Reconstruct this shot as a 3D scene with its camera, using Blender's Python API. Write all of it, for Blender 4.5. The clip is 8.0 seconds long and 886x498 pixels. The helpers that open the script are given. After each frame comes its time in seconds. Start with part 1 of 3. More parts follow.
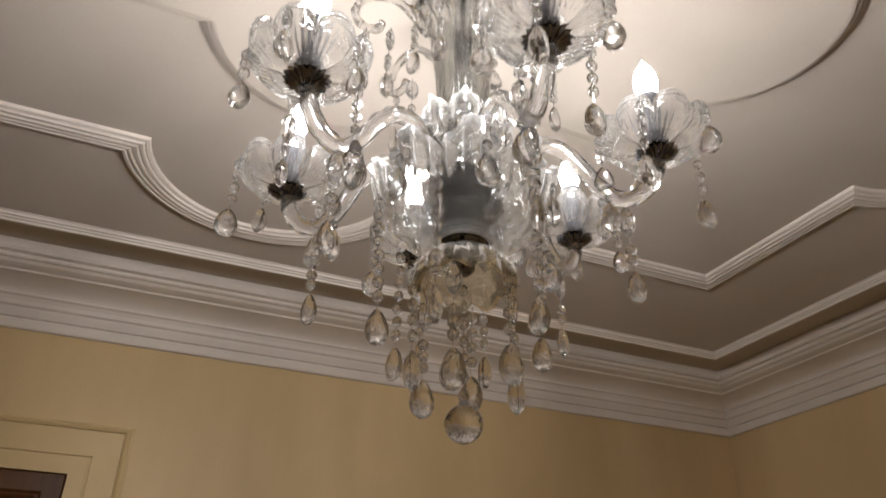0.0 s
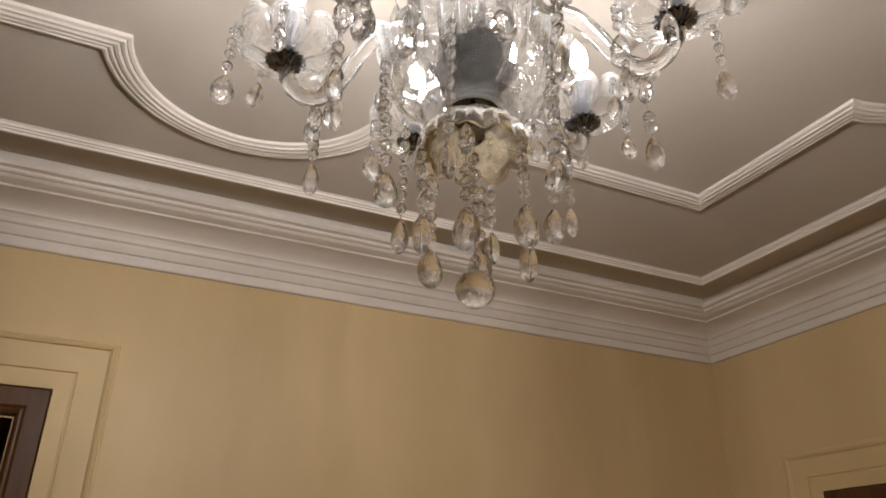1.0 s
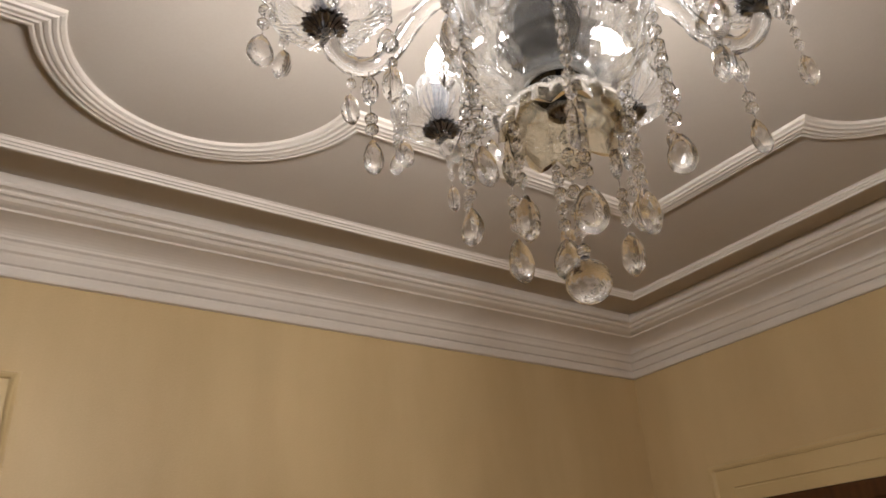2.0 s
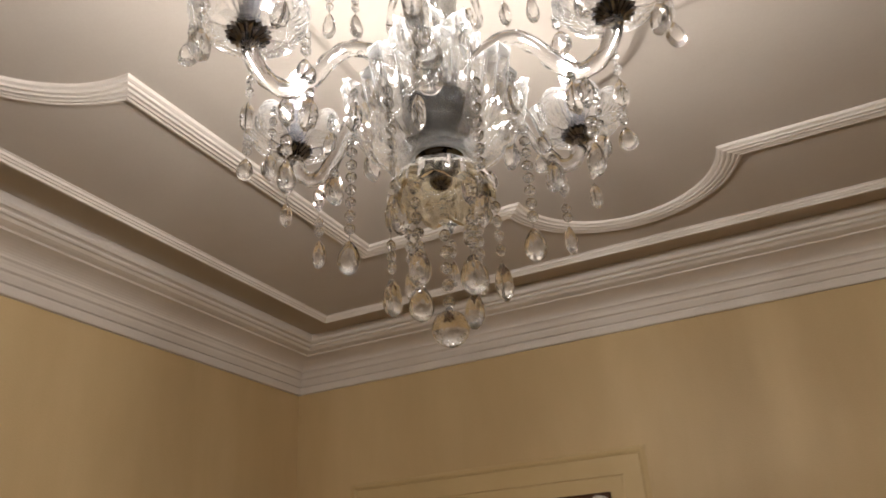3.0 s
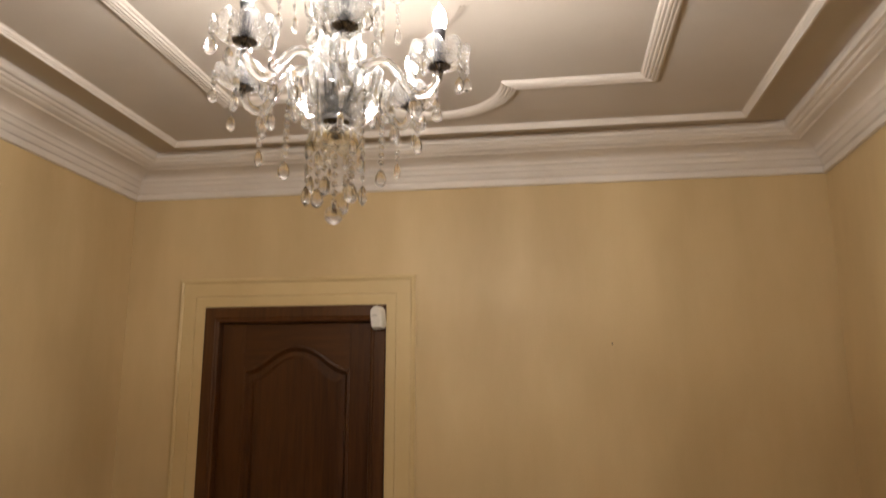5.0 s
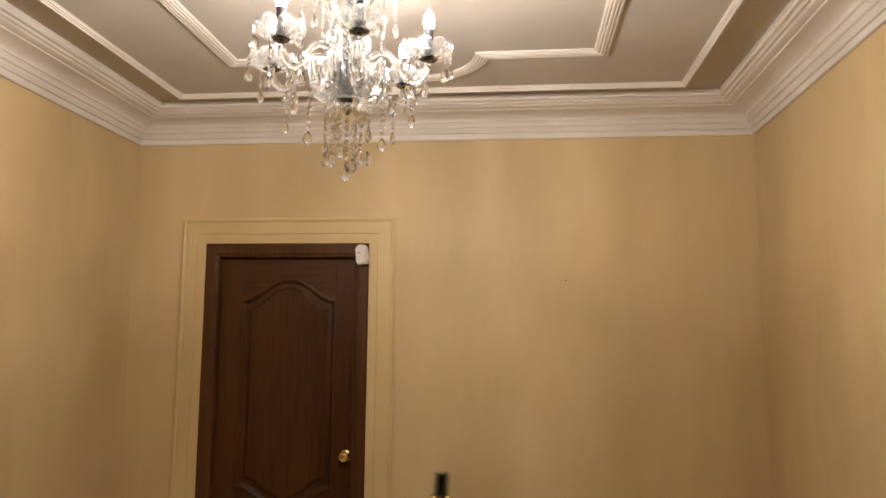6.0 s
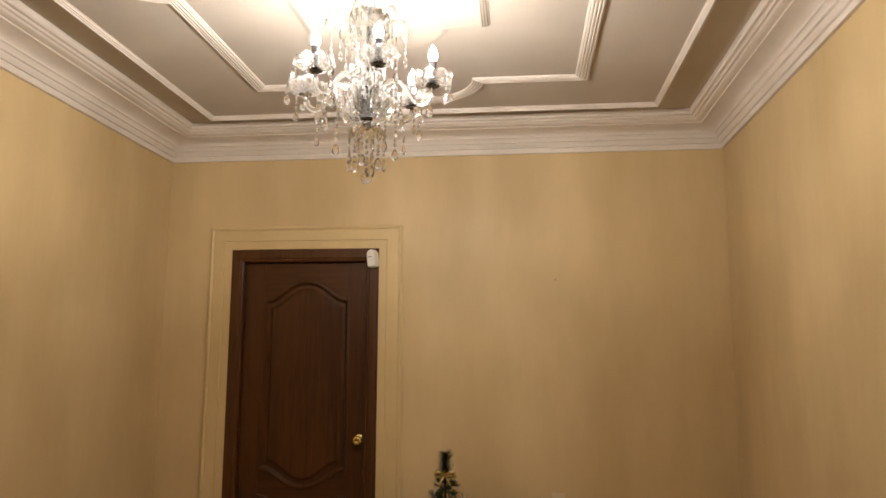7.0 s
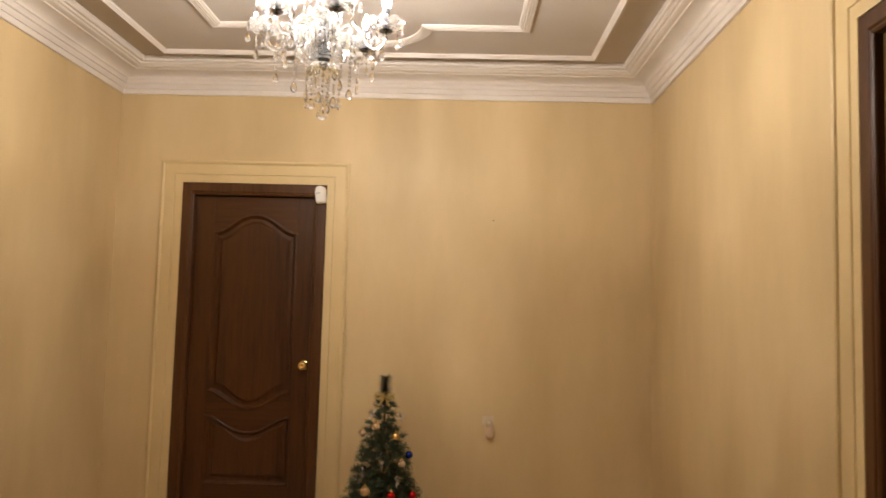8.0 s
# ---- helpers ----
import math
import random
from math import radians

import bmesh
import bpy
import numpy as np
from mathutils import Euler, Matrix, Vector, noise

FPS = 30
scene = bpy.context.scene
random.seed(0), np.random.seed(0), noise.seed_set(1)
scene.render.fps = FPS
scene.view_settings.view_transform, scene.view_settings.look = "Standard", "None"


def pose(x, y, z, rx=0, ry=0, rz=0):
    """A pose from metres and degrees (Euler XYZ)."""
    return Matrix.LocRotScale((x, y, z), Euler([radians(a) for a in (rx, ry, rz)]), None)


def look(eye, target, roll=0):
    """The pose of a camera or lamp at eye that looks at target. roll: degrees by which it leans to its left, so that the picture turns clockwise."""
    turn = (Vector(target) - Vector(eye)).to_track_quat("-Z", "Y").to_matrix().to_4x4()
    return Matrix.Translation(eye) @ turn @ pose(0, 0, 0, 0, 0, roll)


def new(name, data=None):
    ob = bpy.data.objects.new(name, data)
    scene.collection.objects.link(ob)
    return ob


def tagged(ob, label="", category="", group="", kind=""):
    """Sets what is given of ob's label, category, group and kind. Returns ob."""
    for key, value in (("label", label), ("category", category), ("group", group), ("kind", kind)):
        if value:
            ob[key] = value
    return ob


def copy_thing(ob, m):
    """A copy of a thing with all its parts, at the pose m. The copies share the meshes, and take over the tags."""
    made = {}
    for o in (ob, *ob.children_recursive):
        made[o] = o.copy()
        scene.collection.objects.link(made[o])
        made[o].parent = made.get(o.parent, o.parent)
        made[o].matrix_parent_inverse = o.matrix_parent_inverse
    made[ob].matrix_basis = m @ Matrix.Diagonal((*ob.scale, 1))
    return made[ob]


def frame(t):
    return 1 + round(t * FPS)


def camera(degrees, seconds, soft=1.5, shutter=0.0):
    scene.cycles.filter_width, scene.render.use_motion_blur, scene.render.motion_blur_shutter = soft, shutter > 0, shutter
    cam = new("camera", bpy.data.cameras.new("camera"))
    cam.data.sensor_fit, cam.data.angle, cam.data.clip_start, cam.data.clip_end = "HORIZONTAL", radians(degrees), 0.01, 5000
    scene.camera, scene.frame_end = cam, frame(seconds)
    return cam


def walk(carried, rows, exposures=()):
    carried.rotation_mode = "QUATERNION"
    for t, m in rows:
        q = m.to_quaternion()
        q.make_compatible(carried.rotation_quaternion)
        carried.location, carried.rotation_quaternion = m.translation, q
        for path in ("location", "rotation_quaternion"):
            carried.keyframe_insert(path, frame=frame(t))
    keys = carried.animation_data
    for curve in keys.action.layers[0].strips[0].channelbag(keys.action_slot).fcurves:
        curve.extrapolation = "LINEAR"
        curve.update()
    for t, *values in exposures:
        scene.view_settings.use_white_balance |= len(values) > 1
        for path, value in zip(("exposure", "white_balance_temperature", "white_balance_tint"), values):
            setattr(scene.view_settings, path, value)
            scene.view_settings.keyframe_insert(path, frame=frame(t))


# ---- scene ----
cam = camera(62.2, 8.0, shutter=0.3)
PATH = [
    (0, (2.237, -2.234, 1.874), (0.638, -1.543, 2.856), 0.8),
    (0.5, (2.203, -2.226, 1.844), (0.574, -1.514, 2.761), 0.4),
    (0.8, (2.186, -2.228, 1.831), (0.548, -1.484, 2.704), 0.6),
    (1, (2.169, -2.234, 1.818), (0.531, -1.465, 2.671), 0.5),
    (2.3, (1.951, -2.398, 1.844), (0.669, -1.178, 2.777), -5.7),
    (2.5, (1.923, -2.431, 1.85), (0.81, -1.057, 2.784), -5.9),
    (2.6, (1.901, -2.443, 1.855), (0.877, -0.995, 2.779), -5.5),
    (3, (1.902, -2.555, 1.829), (1.151, -0.92, 2.702), -3.7),
    (3.5, (1.94, -2.717, 1.793), (1.302, -0.973, 2.534), -1.7),
    (3.7, (1.948, -2.806, 1.782), (1.372, -1.019, 2.471), -1.7),
    (4, (1.938, -2.924, 1.771), (1.482, -1.083, 2.403), -1.2),
    (4.5, (1.958, -3.099, 1.761), (1.652, -1.21, 2.341), -0.1),
    (5, (2.04, -3.284, 1.724), (1.75, -1.345, 2.118), -0.0),
    (5.2, (2.055, -3.349, 1.704), (1.783, -1.388, 1.99), -0.0),
    (6.3, (2.065, -3.877, 1.644), (1.865, -1.9, 1.878), 0.6),
    (6.5, (2.091, -3.961, 1.62), (1.887, -1.989, 1.883), 0.7),
    (7, (2.104, -4.143, 1.516), (1.892, -2.176, 1.808), 0.2),
    (7.5, (2.128, -4.249, 1.446), (1.918, -2.274, 1.675), 0.8),
    (8, (2.112, -4.379, 1.441), (2.059, -2.385, 1.591), 1.5),
]
EXPOSURES = [(0.0, -1.38, 6300, 10), (0.5, -1.15, 6300, 10), (1.0, -0.90, 6350, 10), (2.5, -0.84, 6450, 10), (3.0, -0.94, 6520, 10), (3.5, -0.76, 6560, 10), (4.5, -0.48, 6650, 10), (5.0, -0.36, 6750, 10),
             (5.2, -0.13, 6750, 10), (6.3, -0.02, 6900, 10), (6.5, -0.02, 6900, 10), (7.0, -0.09, 6950, 10), (7.5, 0.10, 6850, 10), (8.0, 0.40, 6750, 10)]
walk(cam, [(t, look(eye, target, roll)) for t, eye, target, roll in PATH], EXPOSURES)


# ---- light ----
world = bpy.data.worlds.new("world")
scene.world = world
world.use_nodes = True
world.node_tree.nodes["Background"].inputs[0].default_value = (0.01, 0.008, 0.006, 1)
world.node_tree.nodes["Background"].inputs[1].default_value = 0.3
BULB_STRENGTH = 4000.0
BULB_COLOUR = (1.0, 0.94, 0.878)


# ---- materials ----
def mat_base(name):
    m = bpy.data.materials.new(name)
    m.use_nodes = True
    nt = m.node_tree
    return m, nt, nt.nodes["Principled BSDF"]


def node(nt, kind, **inputs):
    n = nt.nodes.new(kind)
    for k, v in inputs.items():
        n.inputs[k.replace("_", " ")].default_value = v
    return n


def painted(name, dark, light, scale=3.0, stretch=(1, 1, 1), rough=0.6, grain=180.0, bump=0.08, spec=0.35):
    """Paint or plaster: a broad mottle, a fine grain and a faint relief."""
    m, nt, p = mat_base(name)
    co = nt.nodes.new("ShaderNodeTexCoord")
    mp = nt.nodes.new("ShaderNodeMapping")
    mp.inputs["Scale"].default_value = stretch
    nt.links.new(co.outputs["Object"], mp.inputs[0])
    big = node(nt, "ShaderNodeTexNoise", Scale=scale, Detail=5.0, Roughness=0.6)
    nt.links.new(mp.outputs[0], big.inputs["Vector"])
    fine = node(nt, "ShaderNodeTexNoise", Scale=grain, Detail=3.0)
    nt.links.new(co.outputs["Object"], fine.inputs["Vector"])
    mix = nt.nodes.new("ShaderNodeMath")
    mix.operation = "MULTIPLY_ADD"
    nt.links.new(fine.outputs[0], mix.inputs[0])
    mix.inputs[1].default_value = 0.25
    nt.links.new(big.outputs[0], mix.inputs[2])
    ramp = nt.nodes.new("ShaderNodeValToRGB")
    ramp.color_ramp.elements[0].position, ramp.color_ramp.elements[1].position = 0.38, 0.88
    ramp.color_ramp.elements[0].color, ramp.color_ramp.elements[1].color = (*dark, 1), (*light, 1)
    nt.links.new(mix.outputs[0], ramp.inputs[0])
    nt.links.new(ramp.outputs[0], p.inputs["Base Color"])
    p.inputs["Roughness"].default_value = rough
    p.inputs["Specular IOR Level"].default_value = spec
    b = node(nt, "ShaderNodeBump", Strength=bump, Distance=0.004)
    nt.links.new(mix.outputs[0], b.inputs["Height"])
    nt.links.new(b.outputs[0], p.inputs["Normal"])
    return m


def wooden(name, dark, light, along="Z", rough=0.38, coat=0.05):
    """Varnished wood with long grain and slow changes of tone."""
    m, nt, p = mat_base(name)
    co = nt.nodes.new("ShaderNodeTexCoord")
    mp = nt.nodes.new("ShaderNodeMapping")
    mp.inputs["Scale"].default_value = {"Z": (1, 1, 0.06), "X": (0.06, 1, 1), "Y": (1, 0.06, 1)}[along]
    nt.links.new(co.outputs["Object"], mp.inputs[0])
    g = node(nt, "ShaderNodeTexNoise", Scale=55.0, Detail=6.0, Roughness=0.65, Distortion=0.6)
    nt.links.new(mp.outputs[0], g.inputs["Vector"])
    s = node(nt, "ShaderNodeTexNoise", Scale=6.0, Detail=3.0)
    nt.links.new(mp.outputs[0], s.inputs["Vector"])
    mix = nt.nodes.new("ShaderNodeMath")
    mix.operation = "MULTIPLY_ADD"
    nt.links.new(s.outputs[0], mix.inputs[0])
    mix.inputs[1].default_value = 0.8
    nt.links.new(g.outputs[0], mix.inputs[2])
    ramp = nt.nodes.new("ShaderNodeValToRGB")
    ramp.color_ramp.elements[0].position, ramp.color_ramp.elements[1].position = 0.55, 1.25 - 0.25
    ramp.color_ramp.elements[0].color, ramp.color_ramp.elements[1].color = (*dark, 1), (*light, 1)
    nt.links.new(mix.outputs[0], ramp.inputs[0])
    nt.links.new(ramp.outputs[0], p.inputs["Base Color"])
    rr = node(nt, "ShaderNodeMapRange", To_Min=rough - 0.06, To_Max=rough + 0.12)
    nt.links.new(g.outputs[0], rr.inputs[0])
    nt.links.new(rr.outputs[0], p.inputs["Roughness"])
    p.inputs["Specular IOR Level"].default_value = 0.32
    p.inputs["Coat Weight"].default_value, p.inputs["Coat Roughness"].default_value = coat, 0.24
    b = node(nt, "ShaderNodeBump", Strength=0.12, Distance=0.002)
    nt.links.new(g.outputs[0], b.inputs["Height"])
    nt.links.new(b.outputs[0], p.inputs["Normal"])
    return m


def metal(name, colour, rough=0.2, wear=40.0, spread=0.15):
    m, nt, p = mat_base(name)
    p.inputs["Metallic"].default_value = 1.0
    co = nt.nodes.new("ShaderNodeTexCoord")
    n = node(nt, "ShaderNodeTexNoise", Scale=wear, Detail=4.0)
    nt.links.new(co.outputs["Object"], n.inputs["Vector"])
    ramp = nt.nodes.new("ShaderNodeValToRGB")
    ramp.color_ramp.elements[0].color = (*[c * 0.8 for c in colour], 1)
    ramp.color_ramp.elements[1].color = (*colour, 1)
    nt.links.new(n.outputs[0], ramp.inputs[0])
    nt.links.new(ramp.outputs[0], p.inputs["Base Color"])
    rr = node(nt, "ShaderNodeMapRange", To_Min=rough, To_Max=rough + spread)
    nt.links.new(n.outputs[0], rr.inputs[0])
    nt.links.new(rr.outputs[0], p.inputs["Roughness"])
    return m


def plain(name, colour, rough=0.4, spec=0.5):
    m, nt, p = mat_base(name)
    co = nt.nodes.new("ShaderNodeTexCoord")
    n = node(nt, "ShaderNodeTexNoise", Scale=60.0, Detail=4.0)
    nt.links.new(co.outputs["Object"], n.inputs["Vector"])
    ramp = nt.nodes.new("ShaderNodeValToRGB")
    ramp.color_ramp.elements[0].color = (*[c * 0.86 for c in colour], 1)
    ramp.color_ramp.elements[1].color = (*colour, 1)
    nt.links.new(n.outputs[0], ramp.inputs[0])
    nt.links.new(ramp.outputs[0], p.inputs["Base Color"])
    p.inputs["Roughness"].default_value, p.inputs["Specular IOR Level"].default_value = rough, spec
    return m


def crystal(name, tint, clear, ior=1.52, haze=0.006, soft=0.06, gloss=0.14, ridge=0.0):
    """Cut glass: mostly clear refraction, some softer refraction off the worn cuts, a little haze added to brighten it,
    painted glints along the ridges, and a share that goes straight on.
    """
    m = bpy.data.materials.new(name)
    m.use_nodes = True
    nt = m.node_tree
    nt.nodes.remove(nt.nodes["Principled BSDF"])
    out = nt.nodes["Material Output"]
    sharp = node(nt, "ShaderNodeBsdfGlass", Color=(*tint, 1), Roughness=0.0, IOR=ior)
    worn = node(nt, "ShaderNodeBsdfGlass", Color=(*tint, 1), Roughness=0.10, IOR=ior)
    milk = node(nt, "ShaderNodeBsdfTranslucent", Color=(*tint, 1))
    straight = node(nt, "ShaderNodeBsdfTransparent", Color=(*tint, 1))
    last = sharp
    for fac, other in ((soft, worn), (haze, milk), (clear, straight)):
        mix = nt.nodes.new("ShaderNodeMixShader")
        mix.inputs[0].default_value = fac
        nt.links.new(last.outputs[0], mix.inputs[1])
        nt.links.new(other.outputs[0], mix.inputs[2])
        last = mix
    # sparkle painted in: white diffuse on the raised edges of the cuts
    if ridge:
        geo = nt.nodes.new("ShaderNodeNewGeometry")
        span = nt.nodes.new("ShaderNodeMapRange")
        for k, v in ((1, 0.52), (2, 0.60), (3, 0.0), (4, ridge)):
            span.inputs[k].default_value = v
        nt.links.new(geo.outputs["Pointiness"], span.inputs[0])
        glint = node(nt, "ShaderNodeBsdfDiffuse", Color=(0.9, 0.91, 0.92, 1))
        mix = nt.nodes.new("ShaderNodeMixShader")
        nt.links.new(span.outputs[0], mix.inputs[0])
        nt.links.new(last.outputs[0], mix.inputs[1])
        nt.links.new(glint.outputs[0], mix.inputs[2])
        last = mix
    # polished rims: gloss that grows towards grazing angles
    edge = node(nt, "ShaderNodeLayerWeight", Blend=gloss)
    shine = node(nt, "ShaderNodeBsdfGlossy", Color=(1, 1, 1, 1), Roughness=0.07)
    mix = nt.nodes.new("ShaderNodeMixShader")
    nt.links.new(edge.outputs["Fresnel"], mix.inputs[0])
    nt.links.new(last.outputs[0], mix.inputs[1])
    nt.links.new(shine.outputs[0], mix.inputs[2])
    nt.links.new(mix.outputs[0], out.inputs[0])
    return m


def glowing(name, colour, strength):
    m, nt, p = mat_base(name)
    p.inputs["Base Color"].default_value = (0.9, 0.88, 0.84, 1)
    p.inputs["Emission Color"].default_value = (*colour, 1)
    p.inputs["Emission Strength"].default_value = strength
    return m


def lit_glass(name, colour, strength):
    """The bulb's envelope, glowing from the light inside it."""
    m = bpy.data.materials.new(name)
    m.use_nodes = True
    nt = m.node_tree
    nt.nodes.remove(nt.nodes["Principled BSDF"])
    e = node(nt, "ShaderNodeEmission", Color=(*colour, 1), Strength=strength)
    t = nt.nodes.new("ShaderNodeBsdfTransparent")
    add = nt.nodes.new("ShaderNodeAddShader")
    nt.links.new(e.outputs[0], add.inputs[0])
    nt.links.new(t.outputs[0], add.inputs[1])
    nt.links.new(add.outputs[0], nt.nodes["Material Output"].inputs[0])
    return m


# upright mottle paints in the chandelier's soft light and shadow bands on the walls
WALL = painted("ochre_wall_paint_light_bands", (0.505, 0.367, 0.190), (0.70, 0.533, 0.305), 1.5, (1, 1, 0.3), 0.5, 240, 0.06)
CASING = painted("cream_casing_paint", (0.575, 0.432, 0.222), (0.66, 0.505, 0.275), 3.0, (1, 1, 1), 0.45, 220, 0.04)
PLASTER = painted("white_cornice_plaster", (0.67, 0.612, 0.56), (0.76, 0.70, 0.645), 4.0, (1, 1, 1), 0.55, 150, 0.07)
CEILING = painted("grey_ceiling_paint", (0.52, 0.465, 0.415), (0.60, 0.545, 0.49), 1.6, (1, 1, 1), 0.65, 200, 0.08)
FLOOR = painted("cream_floor_marble", (0.66, 0.57, 0.44), (0.76, 0.68, 0.56), 2.5, (1, 1, 1), 0.3, 60, 0.03)
# side rooms: the missing light is put into this dark colour
DARKROOM = painted("room_paint_darkened_as_shade", (0.10, 0.08, 0.06), (0.14, 0.11, 0.08), 2.0)
WOOD = wooden("mahogany_varnish", (0.030, 0.0096, 0.0019), (0.076, 0.0265, 0.0054))
WOOD_X = wooden("mahogany_varnish_cross", (0.030, 0.0096, 0.0019), (0.076, 0.0265, 0.0054), "X")
WOOD_FRAME = wooden("mahogany_frame_varnish", (0.036, 0.0122, 0.0030), (0.088, 0.0325, 0.0078))
BRASS = metal("polished_brass", (0.83, 0.60, 0.24), 0.15)
CHROME = metal("chrome", (0.62, 0.63, 0.65), 0.12)
HUBMETAL = metal("dark_chrome", (0.17, 0.173, 0.18), 0.012, 40.0, 0.04)
DARKMETAL = metal("dark_tarnished_metal", (0.30, 0.30, 0.32), 0.08, 40.0, 0.10)
GLASS = crystal("cut_crystal", (0.995, 0.997, 0.998), 0.10, 1.60, 0.010, 0.0, 0.12)
CUPGLASS = crystal("cup_glass", (0.992, 0.995, 0.997), 0.34, 1.54, 0.012, 0.0, 0.22, 0.20)
BOWLGLASS = crystal("leaf_cut_glass", (0.992, 0.996, 0.998), 0.36, 1.46, 0.020, 0.0, 0.22, 0.50)
DROPGLASS = crystal("drop_glass", (0.998, 0.999, 1.0), 0.10, 1.58, 0.0, 0.0, 0.14)
VASEGLASS = crystal("vase_glass", (0.985, 0.99, 0.985), 0.40, 1.52, 0.002, 0.0)
AMBER = crystal("yellowish_glass", (0.985, 0.958, 0.87), 0.55, 1.50, 0.0, 0.0, 0.16)
FILAMENT = glowing("lit_filament", BULB_COLOUR, BULB_STRENGTH)
BULB = lit_glass("lit_bulb_glass", BULB_COLOUR, 70.0)
SLEEVE = plain("grey_candle_sleeve", (0.13, 0.13, 0.145), 0.35)
WHITEPLASTIC = plain("white_plastic", (0.80, 0.78, 0.74), 0.35)
GREYPLASTIC = plain("grey_plastic", (0.30, 0.29, 0.28), 0.4)
TANPLASTIC = plain("tan_plastic", (0.66, 0.49, 0.345), 0.35)
CREAMPLASTIC = plain("cream_plastic", (0.70, 0.58, 0.42), 0.35)
NEEDLE = painted("green_needles", (0.018, 0.036, 0.020), (0.075, 0.115, 0.068), 30.0, (1, 1, 1), 0.5, 400, 0.0)
BARK = painted("brown_trunk", (0.05, 0.03, 0.015), (0.10, 0.06, 0.03), 20.0)
GOLD = metal("gold_bauble", (0.82, 0.62, 0.40), 0.2)
BOWGOLD = metal("gold_ribbon", (0.62, 0.48, 0.20), 0.3)
SILVER = metal("silver_tinsel", (0.80, 0.80, 0.82), 0.2)
BLUE = metal("blue_bauble", (0.03, 0.06, 0.42), 0.15)
RED = metal("red_bauble", (0.55, 0.02, 0.03), 0.18)
COPPER = metal("champagne_bauble", (0.74, 0.60, 0.46), 0.2)
BLACK = plain("black_steel", (0.03, 0.03, 0.03), 0.4)


# ---- mesh helpers ----
def mesh_of(name, bm, material, smooth=False):
    me = bpy.data.meshes.new(name)
    bmesh.ops.recalc_face_normals(bm, faces=bm.faces)
    bm.to_mesh(me)
    bm.free()
    me.materials.append(material)
    if smooth:
        me.polygons.foreach_set("use_smooth", [True] * len(me.polygons))
    return me


def part(name, bm, material, parent=None, label="", smooth=False):
    ob = new(name, mesh_of(name, bm, material, smooth))
    if parent:
        ob.parent = parent
    if label:
        tagged(ob, label)
    return ob


def structure(name, bm, material, label, category, smooth=False):
    return tagged(part(name, bm, material, None, "", smooth), label, category, kind="structure")


def empty(name, label, category, at=(0, 0, 0), group="", kind=""):
    ob = new(name)
    ob.location = at
    return tagged(ob, label, category, group, kind)


def box(bm, lo, hi, bevel=0.0):
    lo, hi = Vector(lo), Vector(hi)
    g = bmesh.ops.create_cube(bm, size=1.0, matrix=Matrix.LocRotScale((lo + hi) / 2, None, hi - lo))
    if bevel:
        edges = list({e for v in g["verts"] for e in v.link_edges})
        bmesh.ops.bevel(bm, geom=edges, offset=bevel, segments=2, affect="EDGES", profile=0.6)
    return bm


def boxed(*boxes, bevel=0.0):
    bm = bmesh.new()
    for lo, hi in boxes:
        box(bm, lo, hi, bevel)
    return bm


def sweep(bm, profile, path, put, closed=True):
    """Runs a profile of (offset to the left of the path, height) along a plane path with mitred corners; put maps (u, v, height) to space."""
    n, rings = len(path), []
    for i in range(n):
        p = Vector(path[i])
        a = Vector(path[i - 1]) if (i or closed) else None
        b = Vector(path[(i + 1) % n]) if (i < n - 1 or closed) else None
        d1 = (p - a).normalized() if a is not None else (b - p).normalized()
        d2 = (b - p).normalized() if b is not None else d1
        n1, n2 = Vector((-d1.y, d1.x)), Vector((-d2.y, d2.x))
        m = n1 + n2
        m = m / max(0.25, m.dot(n1)) if m.length > 1e-6 else n1
        rings.append([bm.verts.new(put(p.x + m.x * d, p.y + m.y * d, h)) for d, h in profile])
    for i in range(n if closed else n - 1):
        r, s = rings[i], rings[(i + 1) % n]
        for j in range(len(profile) - 1):
            bm.faces.new((r[j], s[j], s[j + 1], r[j + 1]))
    if not closed:
        for r in (rings[0], rings[-1]):
            if len(profile) > 2:
                bm.faces.new(r)
    return rings


def fan(bm, ring, centre):
    """Closes a ring of vertices round a middle point."""
    c = bm.verts.new(centre)
    for i in range(len(ring)):
        bm.faces.new((ring[i], ring[(i + 1) % len(ring)], c))


def lathe(bm, profile, sides=16, at=(0, 0, 0), lobes=0, depth=0.0, turn=0.0, squash=1.0, twist=False):
    """Turns a profile of (radius, height) round the z axis; lobes scallop the rim by depth; squash flattens one axis."""
    rings = []
    for k, (r, z) in enumerate(profile):
        if r < 1e-5:
            rings.append([bm.verts.new((at[0], at[1], at[2] + z))])
            continue
        ring = []
        for i in range(sides):
            a = 2 * math.pi * (i + (0.5 * k if twist else 0.0)) / sides + turn
            f = 1.0 + (depth * (abs(math.cos(lobes * a / 2)) - 0.6) if lobes else 0.0)
            ring.append(bm.verts.new((at[0] + r * f * math.cos(a), at[1] + r * f * squash * math.sin(a), at[2] + z)))
        rings.append(ring)
    for a, b in zip(rings, rings[1:]):
        for i in range(sides):
            j = (i + 1) % sides
            if len(a) == 1 and len(b) == 1:
                continue
            if len(a) == 1:
                bm.faces.new((a[0], b[j], b[i]))
            elif len(b) == 1:
                bm.faces.new((a[i], a[j], b[0]))
            else:
                bm.faces.new((a[i], a[j], b[j], b[i]))
    return rings


